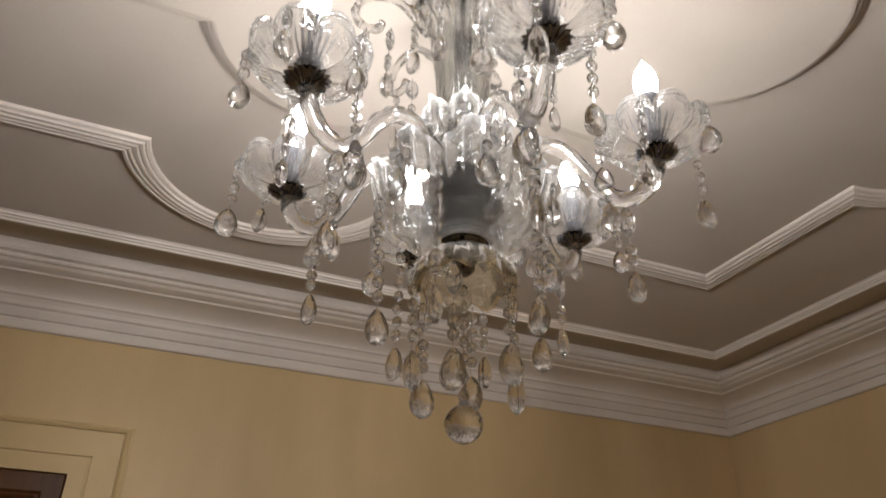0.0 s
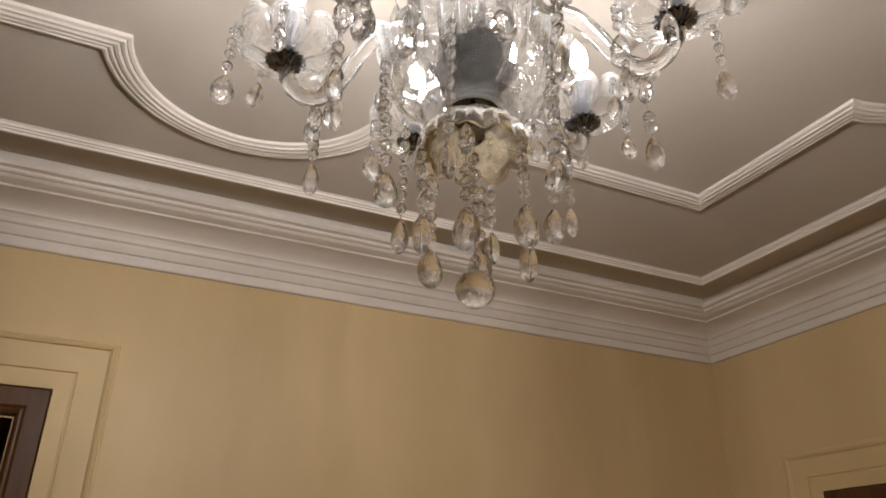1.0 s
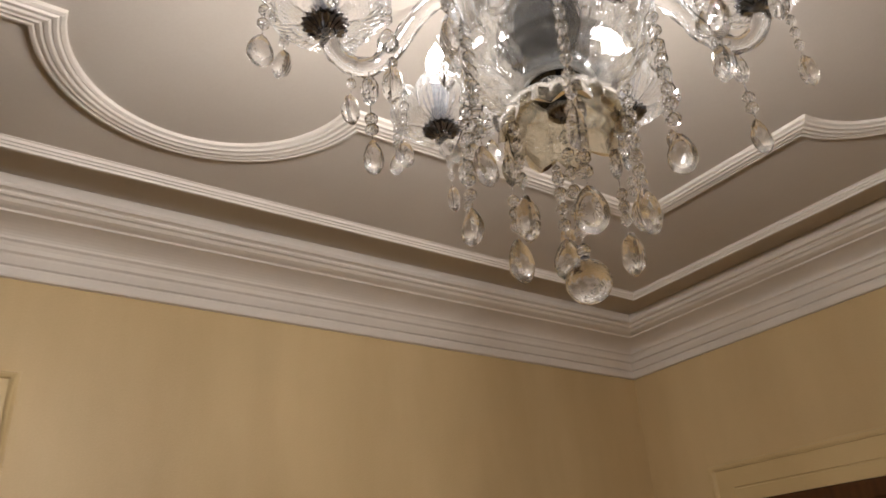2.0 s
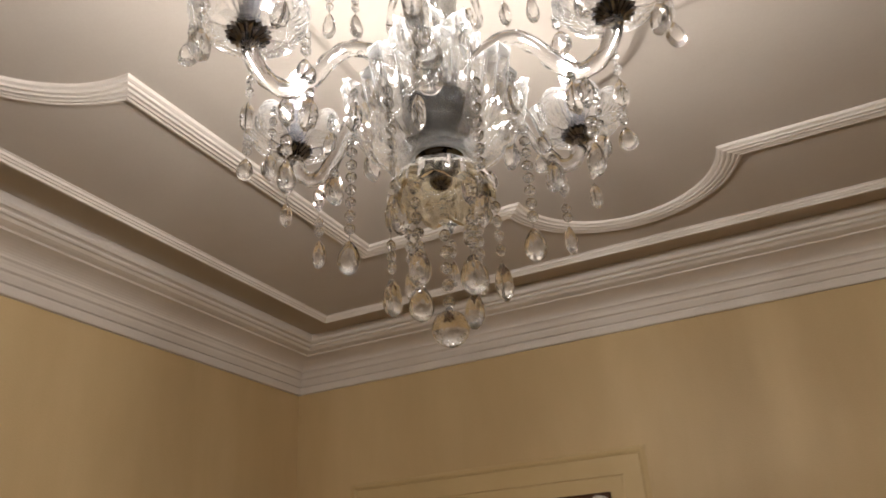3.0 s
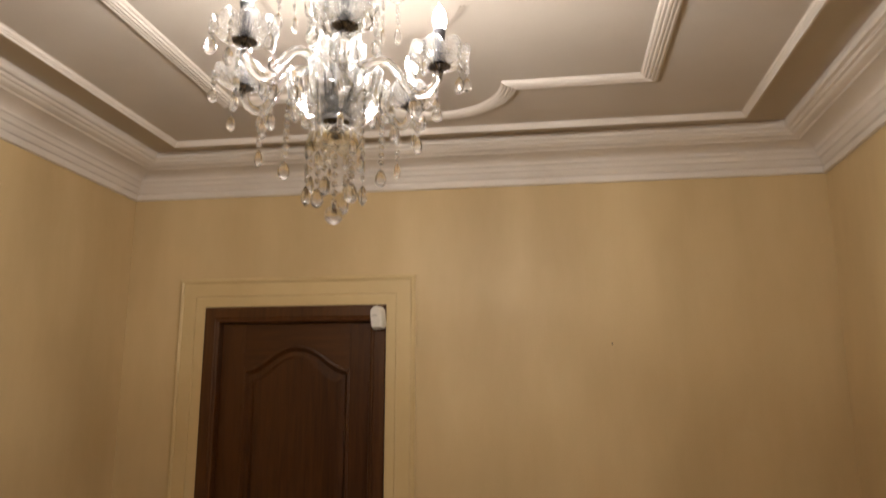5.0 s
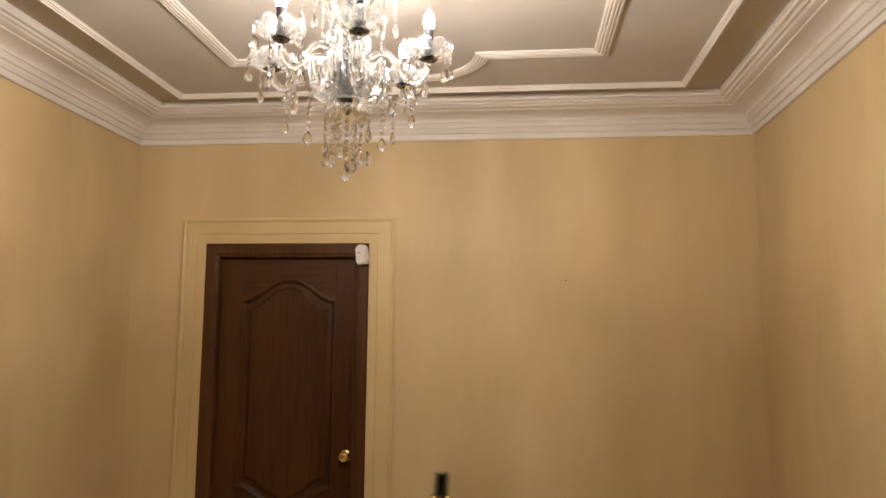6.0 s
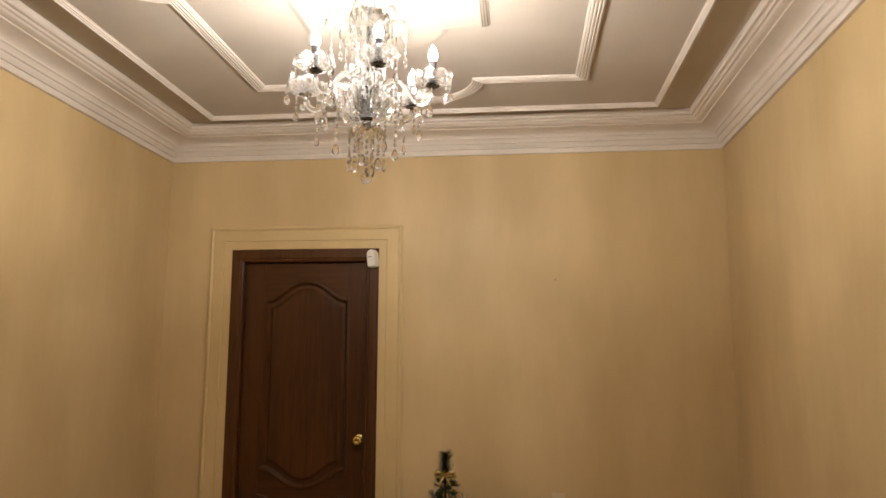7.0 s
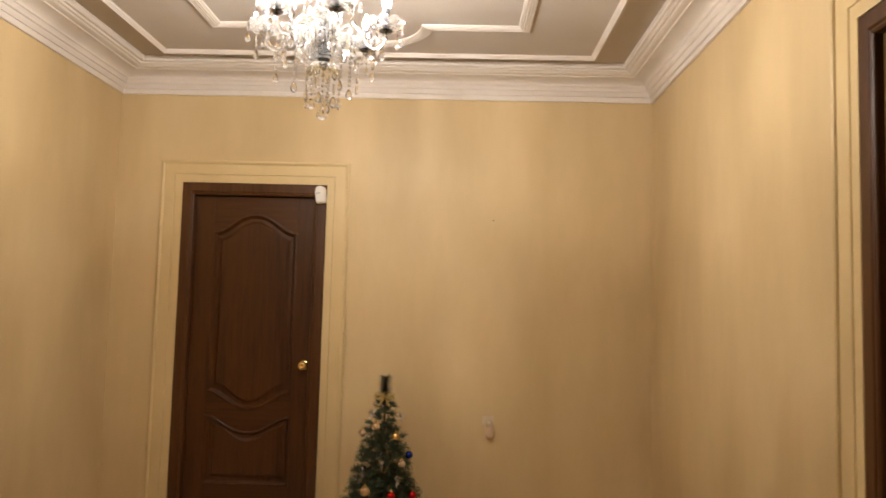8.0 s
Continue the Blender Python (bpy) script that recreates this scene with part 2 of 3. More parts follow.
def tube(bm, points, radius, sides=8, flute=0.0, twist=0.0, ends=True):
    """A round bar along points; flute and twist give it the look of rope-turned glass."""
    points = [Vector(p) for p in points]
    rings, up = [], Vector((0.0123, 0.0321, 1))
    for i, p in enumerate(points):
        d = (points[min(i + 1, len(points) - 1)] - points[max(i - 1, 0)]).normalized()
        if abs(d.dot(up.normalized())) > 0.98:
            up = Vector((1, 0.02, 0.01))
        s = d.cross(up).normalized()
        t = s.cross(d)
        r = radius[i] if isinstance(radius, (list, tuple)) else radius
        ring = []
        for k in range(sides):
            a = 2 * math.pi * k / sides + twist * i
            rr = r * (1 - flute * (k % 2))
            ring.append(bm.verts.new(p + s * (rr * math.cos(a)) + t * (rr * math.sin(a))))
        rings.append(ring)
    for a, b in zip(rings, rings[1:]):
        for k in range(sides):
            j = (k + 1) % sides
            bm.faces.new((a[k], a[j], b[j], b[k]))
    if ends:
        bm.faces.new(rings[0]), bm.faces.new(rings[-1])
    return bm


def smooth_line(points, steps=6):
    """A Catmull-Rom line through points."""
    pts = [Vector(p) for p in points]
    pts = [2 * pts[0] - pts[1], *pts, 2 * pts[-1] - pts[-2]]
    out = []
    for i in range(1, len(pts) - 2):
        a, b, c, d = pts[i - 1:i + 3]
        for s in range(steps):
            t = s / steps
            out.append(0.5 * (2 * b + (c - a) * t + (2 * a - 5 * b + 4 * c - d) * t * t + (3 * b - a - 3 * c + d) * t ** 3))
    out.append(pts[-2])
    return out


# ---- the room ----
HTOP = 2.850                          # the recessed strip along the cornice
W, S, HC = 3.237, -4.95, 2.812         # width, south wall, ceiling height
CX, CY = 1.623, -2.04                 # middle of the ceiling panel
THICK = 0.28
OPENINGS = {"west": (-3.30, -2.348, 2.299), "east": (-3.30, -2.312, 2.285)}   # far jamb, near jamb, head
DX0, DX1, DZ = 0.409, 1.288, 2.14


def level(x, y, z):
    return (x, y, z)


structure("floor", boxed(((-THICK, S - THICK, -0.15), (W + THICK, THICK, 0.0))), FLOOR, "plain cream marble floor of the room", "floor")
structure("ceiling", boxed(((-THICK, S - THICK, HTOP), (W + THICK, THICK, HTOP + 0.15)), ((0.437, S + 0.437, HC), (W - 0.437, -0.437, HTOP + 0.02))), CEILING, "greyish painted plaster ceiling with mouldings", "ceiling")
structure("wall_north", boxed(((-THICK, 0, 0), (DX0, THICK, HTOP)), ((DX1, 0, 0), (W + THICK, THICK, HTOP)), ((DX0, 0, DZ), (DX1, THICK, HTOP)),
          ((DX0, 0.16, 0), (DX1, THICK, DZ))), WALL, "ochre painted wall with a brown door", "wall")
structure("wall_south", boxed(((-THICK, S - THICK, 0), (W + THICK, S, HTOP))), WALL, "plain ochre painted wall", "wall")
for name, x0, x1 in (("west", -THICK, 0.0), ("east", W, W + THICK)):
    oy0, oy1, oz = OPENINGS[name]
    structure("wall_" + name, boxed(((x0, S, 0), (x1, oy0, HTOP)), ((x0, oy1, 0), (x1, 0, HTOP)), ((x0, oy0, oz), (x1, oy1, HTOP))),
              WALL, "ochre painted wall with a tall doorway", "wall")

# rooms added behind the two doorways, their lack of light painted in as dark colour
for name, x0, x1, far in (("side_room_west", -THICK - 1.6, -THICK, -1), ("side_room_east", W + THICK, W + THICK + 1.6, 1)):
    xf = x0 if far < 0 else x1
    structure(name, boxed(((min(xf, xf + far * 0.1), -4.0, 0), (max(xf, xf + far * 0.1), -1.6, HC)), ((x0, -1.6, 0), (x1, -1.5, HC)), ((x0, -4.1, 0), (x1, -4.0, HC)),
              ((x0, -4.0, HC - 0.1), (x1, -1.6, HC)), ((x0, -4.0, -0.1), (x1, -1.6, 0))), DARKROOM, "added room behind the doorway, its unlit darkness painted in", "wall")

# cornice round the room
ROOM = [(0, S), (W, S), (W, 0), (0, 0)]
cove = [(0.060 + 0.086 * (1 - math.cos(a)), 2.761 + 0.030 * math.sin(a)) for a in [math.pi / 2 * k / 8 for k in range(9)]]
CORNICE = [(0.0, 2.678), (0.014, 2.678), (0.016, 2.682), (0.017, 2.702), (0.013, 2.705), (0.013, 2.708), (0.022, 2.710), (0.031, 2.727), (0.033, 2.733),
           (0.042, 2.737), (0.046, 2.748), (0.052, 2.757), *cove, (0.149, 2.796), (0.166, 2.798), (0.178, 2.801), (0.186, 2.808), (0.196, 2.808),
           (0.200, 2.812), (0.200, 2.817), (0.206, 2.819), (0.216, 2.819), (0.219, 2.823), (0.222, 2.828), (0.222, HTOP + 0.005)]
bm = bmesh.new()
sweep(bm, CORNICE, ROOM, level)
structure("cornice", bm, PLASTER, "white plaster cornice with cove and stepped lips", "cornice")

# narrow band moulding inside the cornice
bm = bmesh.new()
BAND = [(0.420, HTOP + 0.004), (0.420, 2.795), (0.423, 2.792), (0.430, 2.792), (0.432, 2.797), (0.436, 2.798), (0.438, 2.802), (0.442, 2.803), (0.444, 2.809), (0.448, 2.811), (0.449, HC + 0.004)]
sweep(bm, BAND, ROOM, level)
structure("ceiling_band", bm, PLASTER, "narrow white plaster band on the ceiling", "moulding")


def lobed(cx, cy, hx, hy, cn, sn, cw, sw, out=0.0, steps=28):
    """A rectangle with a round bay in the middle of each side, counter-clockwise; out: how far the whole outline is moved outwards."""
    def bay(mx, my, c, s, way):
        r = (c * c + s * s) / (2 * s)
        o = s - r - out                       # bay's centre, seen from the moved side
        r += out
        half = math.acos(max(-1.0, min(1.0, -o / r)))
        pts = []
        for k in range(steps + 1):
            a = -half + 2 * half * k / steps
            u, v = r * math.sin(a), o + r * math.cos(a)
            pts.append((mx - way[1] * u + way[0] * v, my + way[0] * u + way[1] * v))
        return pts
    hx, hy = hx + out, hy + out
    return [(cx - hx, cy - hy), *bay(cx, cy - hy, cn, sn, (0, -1)), (cx + hx, cy - hy), *bay(cx + hx, cy, cw, sw, (1, 0)),
            (cx + hx, cy + hy), *bay(cx, cy + hy, cn, sn, (0, 1)), (cx - hx, cy + hy), *bay(cx - hx, cy, cw, sw, (-1, 0))]


def loft(bm, outlines):
    """Joins closed outlines of equal count, each a list of places, one after another. Returns the vertices."""
    rings = [[bm.verts.new(p) for p in o] for o in outlines]
    for r, s in zip(rings, rings[1:]):
        for i in range(len(r)):
            j = (i + 1) % len(r)
            bm.faces.new((r[i], r[j], s[j], s[i]))
    return rings


RAIL = [(0.0, HC + 0.004)] + [(d, HC - drop) for d, drop in ((0.001, 0.006), (0.005, 0.011), (0.011, 0.012), (0.014, 0.009), (0.017, 0.012), (0.023, 0.0135), (0.027, 0.0105), (0.030, 0.0135), (0.037, 0.014),
        (0.041, 0.0105), (0.044, 0.0125), (0.050, 0.0125), (0.053, 0.008), (0.056, 0.0095), (0.062, 0.007))] + [(0.065, HC + 0.004)]
bm = bmesh.new()
loft(bm, [[(x, y, z) for x, y in lobed(CX, CY, 0.803, 1.240, 0.317, 0.250, 0.325, 0.262, -d)] for d, z in RAIL])
structure("ceiling_panel_rail", bm, PLASTER, "reeded white plaster rail with round bays", "moulding")

# lowered centre of the ceiling, its reeded edge rising outwards
ZS = 2.790
bm = bmesh.new()
EDGE = [(0.0, ZS), (-0.006, ZS + 0.001), (-0.008, ZS + 0.006), (-0.016, ZS + 0.007), (-0.018, ZS + 0.012), (-0.026, ZS + 0.014), (-0.028, ZS + 0.020),
        (-0.036, ZS + 0.021), (-0.039, ZS + 0.027), (-0.044, ZS + 0.028), (-0.046, HC + 0.004)]
rings = loft(bm, [[(x, y, z) for x, y in lobed(CX, -2.010, 0.335, 0.575, 0.183, 0.160, 0.228, 0.180, -d)] for d, z in EDGE])
fan(bm, rings[0], (CX, -2.010, ZS))
structure("ceiling_centre", bm, CEILING,
          "pale lowered plaster centre with a reeded edge", "ceiling")


# ---- doorways on the side walls ----
def cased_opening(side_name, wall_x, side, wide):
    """A doorway in a side wall: cream casing on the room's face and a brown lining through the wall. side: +1 when the room lies towards +x."""
    oy0, oy1, oz = OPENINGS[side_name]
    root = empty("doorway_" + side_name, "tall cased doorway with brown wooden lining, dark beyond", "doorway", kind="structure")

    def put(u, v, h):
        return (wall_x + side * h, u, v)

    def run(profile, inset):
        path = [(oy0 + inset, 0.0), (oy0 + inset, oz - inset), (oy1 - inset, oz - inset), (oy1 - inset, 0.0)]
        b = bmesh.new()
        sweep(b, profile, path, put, False)
        return b
    part("casing", run([(d * wide, h) for d, h in [(0.0, -0.01), (0.0, 0.016), (0.042, 0.016), (0.044, 0.011), (0.048, 0.011), (0.050, 0.017), (0.118, 0.018), (0.120, 0.026),
                        (0.127, 0.030), (0.133, 0.026), (0.136, 0.020), (0.139, 0.020), (0.141, 0.010), (0.141, -0.01)]], 0.0), CASING, root, "cream painted casing with grooved edges")
    part("lining", run([(-0.002, -0.02), (-0.002, 0.013), (-0.006, 0.017), (-0.050, 0.017), (-0.057, 0.012), (-0.063, 0.014), (-0.070, 0.010), (-0.072, 0.004), (-0.072, -THICK), (-0.002, -THICK)], 0.0),
         WOOD_FRAME, root, "brown varnished wooden frame and lining")
    part("bead", run([(-0.0725, -0.016), (-0.078, -0.016), (-0.078, -0.023), (-0.0725, -0.023)], 0.0), CASING, root, "thin pale bead")
    return root


cased_opening("west", 0.0, 1, 1.0)
cased_opening("east", W, -1, 1.0)


# ---- the door ----
def north(u, v, h):
    return (u, -h, v)


def door_casing():
    b = bmesh.new()
    path = [(DX0, 0.0), (DX0, DZ), (DX1, DZ), (DX1, 0.0)]
    sweep(b, [(0.0, -0.01), (0.0, 0.008), (0.043, 0.008), (0.045, 0.004), (0.049, 0.004), (0.051, 0.010), (0.112, 0.010), (0.114, 0.015), (0.122, 0.019),
              (0.130, 0.016), (0.133, 0.011), (0.137, 0.010), (0.138, -0.01)], path, north, False)
    return structure("door_casing", b, CASING, "cream painted flat casing round the door", "casing")


def ogee(u, rise):
    """Height of a curved panel edge across its width, u from 0 to 1."""
    s = abs(2 * u - 1)
    return rise * (0.5 + 0.5 * math.cos(math.pi * s ** 1.15))


def panel_outline(x0, x1, z0, z1, bottom, top, steps=24):
    low = [(x0 + (x1 - x0) * k / steps, z0 + ogee(k / steps, bottom)) for k in range(steps + 1)]
    high = [(x1 - (x1 - x0) * k / steps, z1 + ogee(k / steps, top)) for k in range(steps + 1)]
    return low + high


def prism(bm, outline, y0, y1):
    """A solid between two depths from an outline in x and z."""
    a = [bm.verts.new((x, y0, z)) for x, z in outline]
    b = [bm.verts.new((x, y1, z)) for x, z in outline]
    bm.faces.new(a), bm.faces.new(b[::-1])
    for i in range(len(a)):
        j = (i + 1) % len(a)
        bm.faces.new((a[i], b[i], b[j], a[j]))


def door():
    root = empty("panel_door", "closed dark brown varnished wooden door with two curved panels", "door", kind="structure")
    fw = 0.073
    frame_path = [(DX0 + 0.002, 0.0), (DX0 + 0.002, DZ - 0.002), (DX1 - 0.002, DZ - 0.002), (DX1 - 0.002, 0.0)]
    b = bmesh.new()
    sweep(b, [(0.0, -0.10), (0.0, 0.012), (-0.004, 0.015), (-0.050, 0.015), (-0.056, 0.010), (-0.062, 0.013), (-fw + 0.002, 0.010), (-fw, 0.004), (-fw, -0.05), (-fw + 0.012, -0.05),
              (-fw + 0.012, -0.10)], frame_path, north, False)
    part("door_frame", b, WOOD_FRAME, root, "brown wooden door frame with rounded inner edge")
    x0, x1, z1 = DX0 + fw + 0.003, DX1 - fw - 0.003, DZ - fw - 0.004
    p0, p1 = 0.600, 1.108
    f, k = 0.034, 0.075                      # front and back of the leaf
    part("core", boxed(((x0 + 0.01, f + 0.018, 0.01), (x1 - 0.01, k, z1 - 0.01))), WOOD, root)
    part("stile", boxed(((x0, f, 0.008), (p0, k - 0.002, z1)), bevel=0.002), WOOD, root)
    part("stile", boxed(((p1, f, 0.008), (x1, k - 0.002, z1)), bevel=0.002), WOOD, root)
    up = dict(z0=0.885, z1=1.845, bottom=-0.100, top=0.108)
    low = dict(z0=0.345, z1=0.745, bottom=0.0, top=-0.092)
    st = 24
    line = [k / st for k in range(st + 1)]
    b = bmesh.new()
    prism(b, [(p0 + (p1 - p0) * u, up["z1"] + ogee(u, up["top"])) for u in line] + [(p1, z1), (p0, z1)], f + 0.001, k - 0.004)
    part("top_rail", b, WOOD_X, root)
    b = bmesh.new()
    prism(b, [(p0 + (p1 - p0) * u, low["z1"] + ogee(u, low["top"])) for u in line] + [(p1 - (p1 - p0) * u, up["z0"] + ogee(u, up["bottom"])) for u in line], f + 0.001, k - 0.004)
    part("middle_rail", b, WOOD_X, root)
    part("bottom_rail", boxed(((p0, f + 0.001, 0.008), (p1, k - 0.004, low["z0"]))), WOOD_X, root)
    for d in (up, low):
        b = bmesh.new()
        # moulding round the opening, then the raised field
        prof = [(-0.004, 0.004), (-0.003, -0.005), (0.006, -0.008), (0.012, -0.002), (0.016, 0.006), (0.022, 0.012), (0.040, 0.010), (0.052, 0.002), (0.056, -0.001)]
        rings = loft(b, [[(x, f + y, z) for x, z in panel_outline(p0 + e, p1 - e, d["z0"] + e, d["z1"] - e, d["bottom"], d["top"])] for e, y in prof])
        fan(b, rings[-1], ((p0 + p1) / 2, f - 0.001, (d["z0"] + d["z1"]) / 2))
        part("raised_panel", b, WOOD, root)
    knob = part("door_knob", bmesh_knob(), BRASS, root, "polished brass door knob on a round rose", True)
    knob.matrix_local = pose(1.180, f, 1.055, 90, 0, 0)
    return root


def bmesh_knob():
    b = bmesh.new()
    lathe(b, [(0.0, -0.002), (0.030, -0.002), (0.031, 0.003), (0.028, 0.006), (0.013, 0.008), (0.010, 0.014), (0.010, 0.026), (0.016, 0.031), (0.0245, 0.040), (0.027, 0.050),
              (0.024, 0.059), (0.017, 0.063), (0.012, 0.0635), (0.009, 0.061), (0.0, 0.060)], 28)
    return b


door_casing()
door()


# ---- small things on the north wall ----
def sensor():
    """Alarm sensor: a rounded body on a wedge, tilted on the corner of the door frame."""
    root = empty("alarm_sensor", "white plastic alarm sensor tilted on the door frame corner", "sensor")
    b = bmesh.new()
    prof = []
    for k in range(13):
        a = math.pi * k / 12
        prof.append((0.031 * math.cos(a), 0.020 + 0.030 * math.sin(a)))
    prof += [(-0.030, -0.040), (-0.022, -0.054), (0.022, -0.054), (0.030, -0.040)]
    a = [b.verts.new((x, -0.006, z)) for x, z in prof]
    c = [b.verts.new((x, -0.034, z)) for x, z in prof]
    e = [b.verts.new((x * 0.80, -0.046, z * 0.86)) for x, z in prof]
    b.faces.new(a), b.faces.new(e[::-1])
    for p, q in ((a, c), (c, e)):
        for i in range(len(p)):
            j = (i + 1) % len(p)
            b.faces.new((p[i], q[i], q[j], p[j]))
    part("housing", b, WHITEPLASTIC, root, "white plastic housing")
    part("lens_line", boxed(((-0.019, -0.0475, 0.004), (0.008, -0.0455, 0.008))), GREYPLASTIC, root, "thin grey mark")
    part("bracket", boxed(((-0.016, -0.010, -0.030), (0.016, 0.004, 0.030)), bevel=0.003), WHITEPLASTIC, root, "white mounting bracket")
    root.matrix_world = pose(1.262, -0.016, 2.078, 0, -7, -16)
    return root


def air_freshener():
    root = empty("plug_in_freshener", "white and tan plug-in device in the wall socket", "plug")
    part("socket_plate", boxed(((-0.034, -0.008, -0.002), (0.034, 0.0, 0.052)), bevel=0.003), CREAMPLASTIC, root, "white socket plate")
    b = bmesh.new()
    lathe(b, [(0.0, -0.082), (0.014, -0.080), (0.022, -0.066), (0.025, -0.042), (0.023, -0.014), (0.018, 0.006), (0.010, 0.016), (0.0, 0.018)], 20, squash=0.8)
    bmesh.ops.translate(b, vec=(0.008, -0.030, 0.004), verts=b.verts)
    part("device_body", b, TANPLASTIC, root, "tan rounded plastic body", True)
    b = bmesh.new()
    lathe(b, [(0.0, -0.02), (0.016, -0.018), (0.018, 0.0), (0.014, 0.018), (0.0, 0.022)], 18, squash=0.8)
    bmesh.ops.translate(b, vec=(0.004, -0.036, 0.012), verts=b.verts)
    part("cap", b, CREAMPLASTIC, root, "cream cap", True)
    root.location = (2.286, 0.0, 0.745)
    return root


def nail():
    b = bmesh.new()
    lathe(b, [(0.0, 0.014), (0.0034, 0.013), (0.0034, 0.011), (0.002, 0.010), (0.002, -0.004), (0.0, -0.004)], 10)
    ob = tagged(part("wall_nail", b, BLACK), "small dark nail stuck in the wall", "nail")
    ob.matrix_world = pose(2.292, 0.0, 1.947, 90, 0, 0)


sensor()
air_freshener()
nail()


# ---- the chandelier ----
HUB = Vector((1.625, -1.946, 0.038))
ARM_TURNS = (-4.5, 56.5, 111.5, 174, 234, 290)


def cut_bead(b, z, r, turn):
    """A flattened eight-sided bead with a narrow girdle and bevelled faces."""
    lathe(b, [(0, z + r * 1.06), (r * 0.62, z + r * 0.84), (r, z + r * 0.34), (r, z - r * 0.34), (r * 0.62, z - r * 0.84), (0, z - r * 1.06)], 8, turn=turn, squash=0.80, twist=True)


def bead_string(length, bead=0.0062, oval=0.0):
    """A hanging string of cut beads from the origin down, with a long oval first where oval gives its height."""
    b = bmesh.new()
    gap = bead * 2.75
    tube(b, [(0, 0, 0.002), (0, 0, -length + 0.002)], 0.0007, 5)
    z = -0.005
    if oval:
        w = 0.0088
        lathe(b, [(0, -0.002), (w * 0.6, -0.002 - oval * 0.12), (w, -0.002 - oval * 0.35), (w, -0.002 - oval * 0.65), (w * 0.6, -0.002 - oval * 0.88), (0, -0.002 - oval)], 8, squash=0.6, twist=True)
        z -= oval + 0.006
    room = length - bead + z
    count = max(0, int(room / gap) + 1)
    for k in range(count):
        cut_bead(b, z - room * (k + 0.5) / count if count > 1 else z - room / 2, bead, 0.7 * k)
    return b


def pear_drop(length, h, w):
    """A flat pear-shaped drop: bevelled rim, a ring of facets and a small table on either face."""
    d = bmesh.new()
    n = 14
    outline = []
    for k in range(n):
        a = 2 * math.pi * k / n
        up = math.cos(a)
        outline.append((w * math.sin(a) * (1 - 0.30 * max(0.0, up) ** 1.3), h * (-0.58 + (0.58 if up > 0 else 0.42) * up)))
    thick = w * 0.62
    loops = []
    for scale, depth, lift in ((0.26, -1.0, 0.0), (0.66, -0.80, 0.5), (1.0, -0.14, 0.0), (1.0, 0.14, 0.0), (0.66, 0.80, 0.5), (0.26, 1.0, 0.0)):
        ring = []
        for k in range(n):
            x, z = outline[k]
            x2, z2 = outline[(k + 1) % n]
            x, z = x + (x2 - x) * lift, z + (z2 - z) * lift
            ring.append(d.verts.new((x * scale, thick * depth, -h * 0.60 + (z + h * 0.60) * scale - length)))
        loops.append(ring)
    for p, q in zip(loops, loops[1:]):
        for i in range(n):
            j = (i + 1) % n
            d.faces.new((p[i], p[j], q[j]))
            d.faces.new((p[i], q[j], q[i]))
    d.faces.new(loops[0]), d.faces.new(loops[-1][::-1])
    return d


STRINGS = {}


def hang(parent, at, length, drop=(0.037, 0.0125), bead=0.0062, turn=0.0, oval=0.0):
    """Hangs one bead string with its drop under a part."""
    key = (round(length, 3), drop, bead, oval)
    if key not in STRINGS:
        STRINGS[key] = (mesh_of("bead_string", bead_string(length, bead, oval), GLASS), mesh_of("crystal_drop", pear_drop(length, *drop), DROPGLASS))
    s = new("bead_string", STRINGS[key][0])
    d = new("crystal_drop", STRINGS[key][1])
    s.parent, d.parent = parent, s
    s.matrix_local = pose(*at, random.uniform(-2, 2), random.uniform(-2, 2), turn)
    return s


def petal_cup(sides=96, lobes=8):
    """A shallow scalloped flower cup of thick glass: plain rounded petals with a groove between them, fine cuts round the foot."""
    b = bmesh.new()
    outer = [(0.012, 0.0), (0.024, 0.0008), (0.036, 0.0030), (0.047, 0.0075), (0.0550, 0.0140), (0.0592, 0.0215), (0.0600, 0.0285), (0.0585, 0.0345), (0.0570, 0.0370)]
    inner = [(0.0540, 0.0362), (0.0555, 0.0335), (0.0565, 0.0285), (0.0555, 0.0225), (0.0515, 0.0160), (0.044, 0.0105), (0.034, 0.0064), (0.024, 0.0045), (0.012, 0.0040)]
    rings = []
    for n, (q, z) in enumerate(outer + inner):
        ring, t = [], z / 0.037
        for i in range(sides):
            a = 2 * math.pi * i / sides
            wave = abs(math.cos(lobes * a / 2))
            f = 1 + 0.19 * (wave ** 0.45 - 0.80) * min(1.0, 1.3 * t + 0.1)
            cut = 0.0010 * (1 if i % 2 else -1) * (max(0.0, 1 - abs(t - 0.20) / 0.24) + 0.35 * (t > 0.9)) if n < len(outer) else 0.0
            ring.append(b.verts.new(((q * f + cut) * math.cos(a), (q * f + cut) * math.sin(a), z * (0.78 + 0.30 * wave ** 0.7))))
        rings.append(ring)
    rings.append(rings[0])
    for p, q in zip(rings, rings[1:]):
        for i in range(sides):
            j = (i + 1) % sides
            b.faces.new((p[i], p[j], q[j], q[i]))
    return b


def rosette():
    """Dark toothed metal cup under the glass."""
    b = bmesh.new()
    lathe(b, [(0, -0.008), (0.008, -0.008), (0.012, -0.004), (0.020, 0.0), (0.022, 0.004), (0.020, 0.007), (0.010, 0.006), (0, 0.006)], 36, lobes=18, depth=0.22)
    return b


def candle_sleeve():
    b = bmesh.new()
    lathe(b, [(0, 0), (0.0112, 0), (0.0112, 0.057), (0.0128, 0.059), (0.0128, 0.064), (0.008, 0.067), (0, 0.067)], 18)
    return b


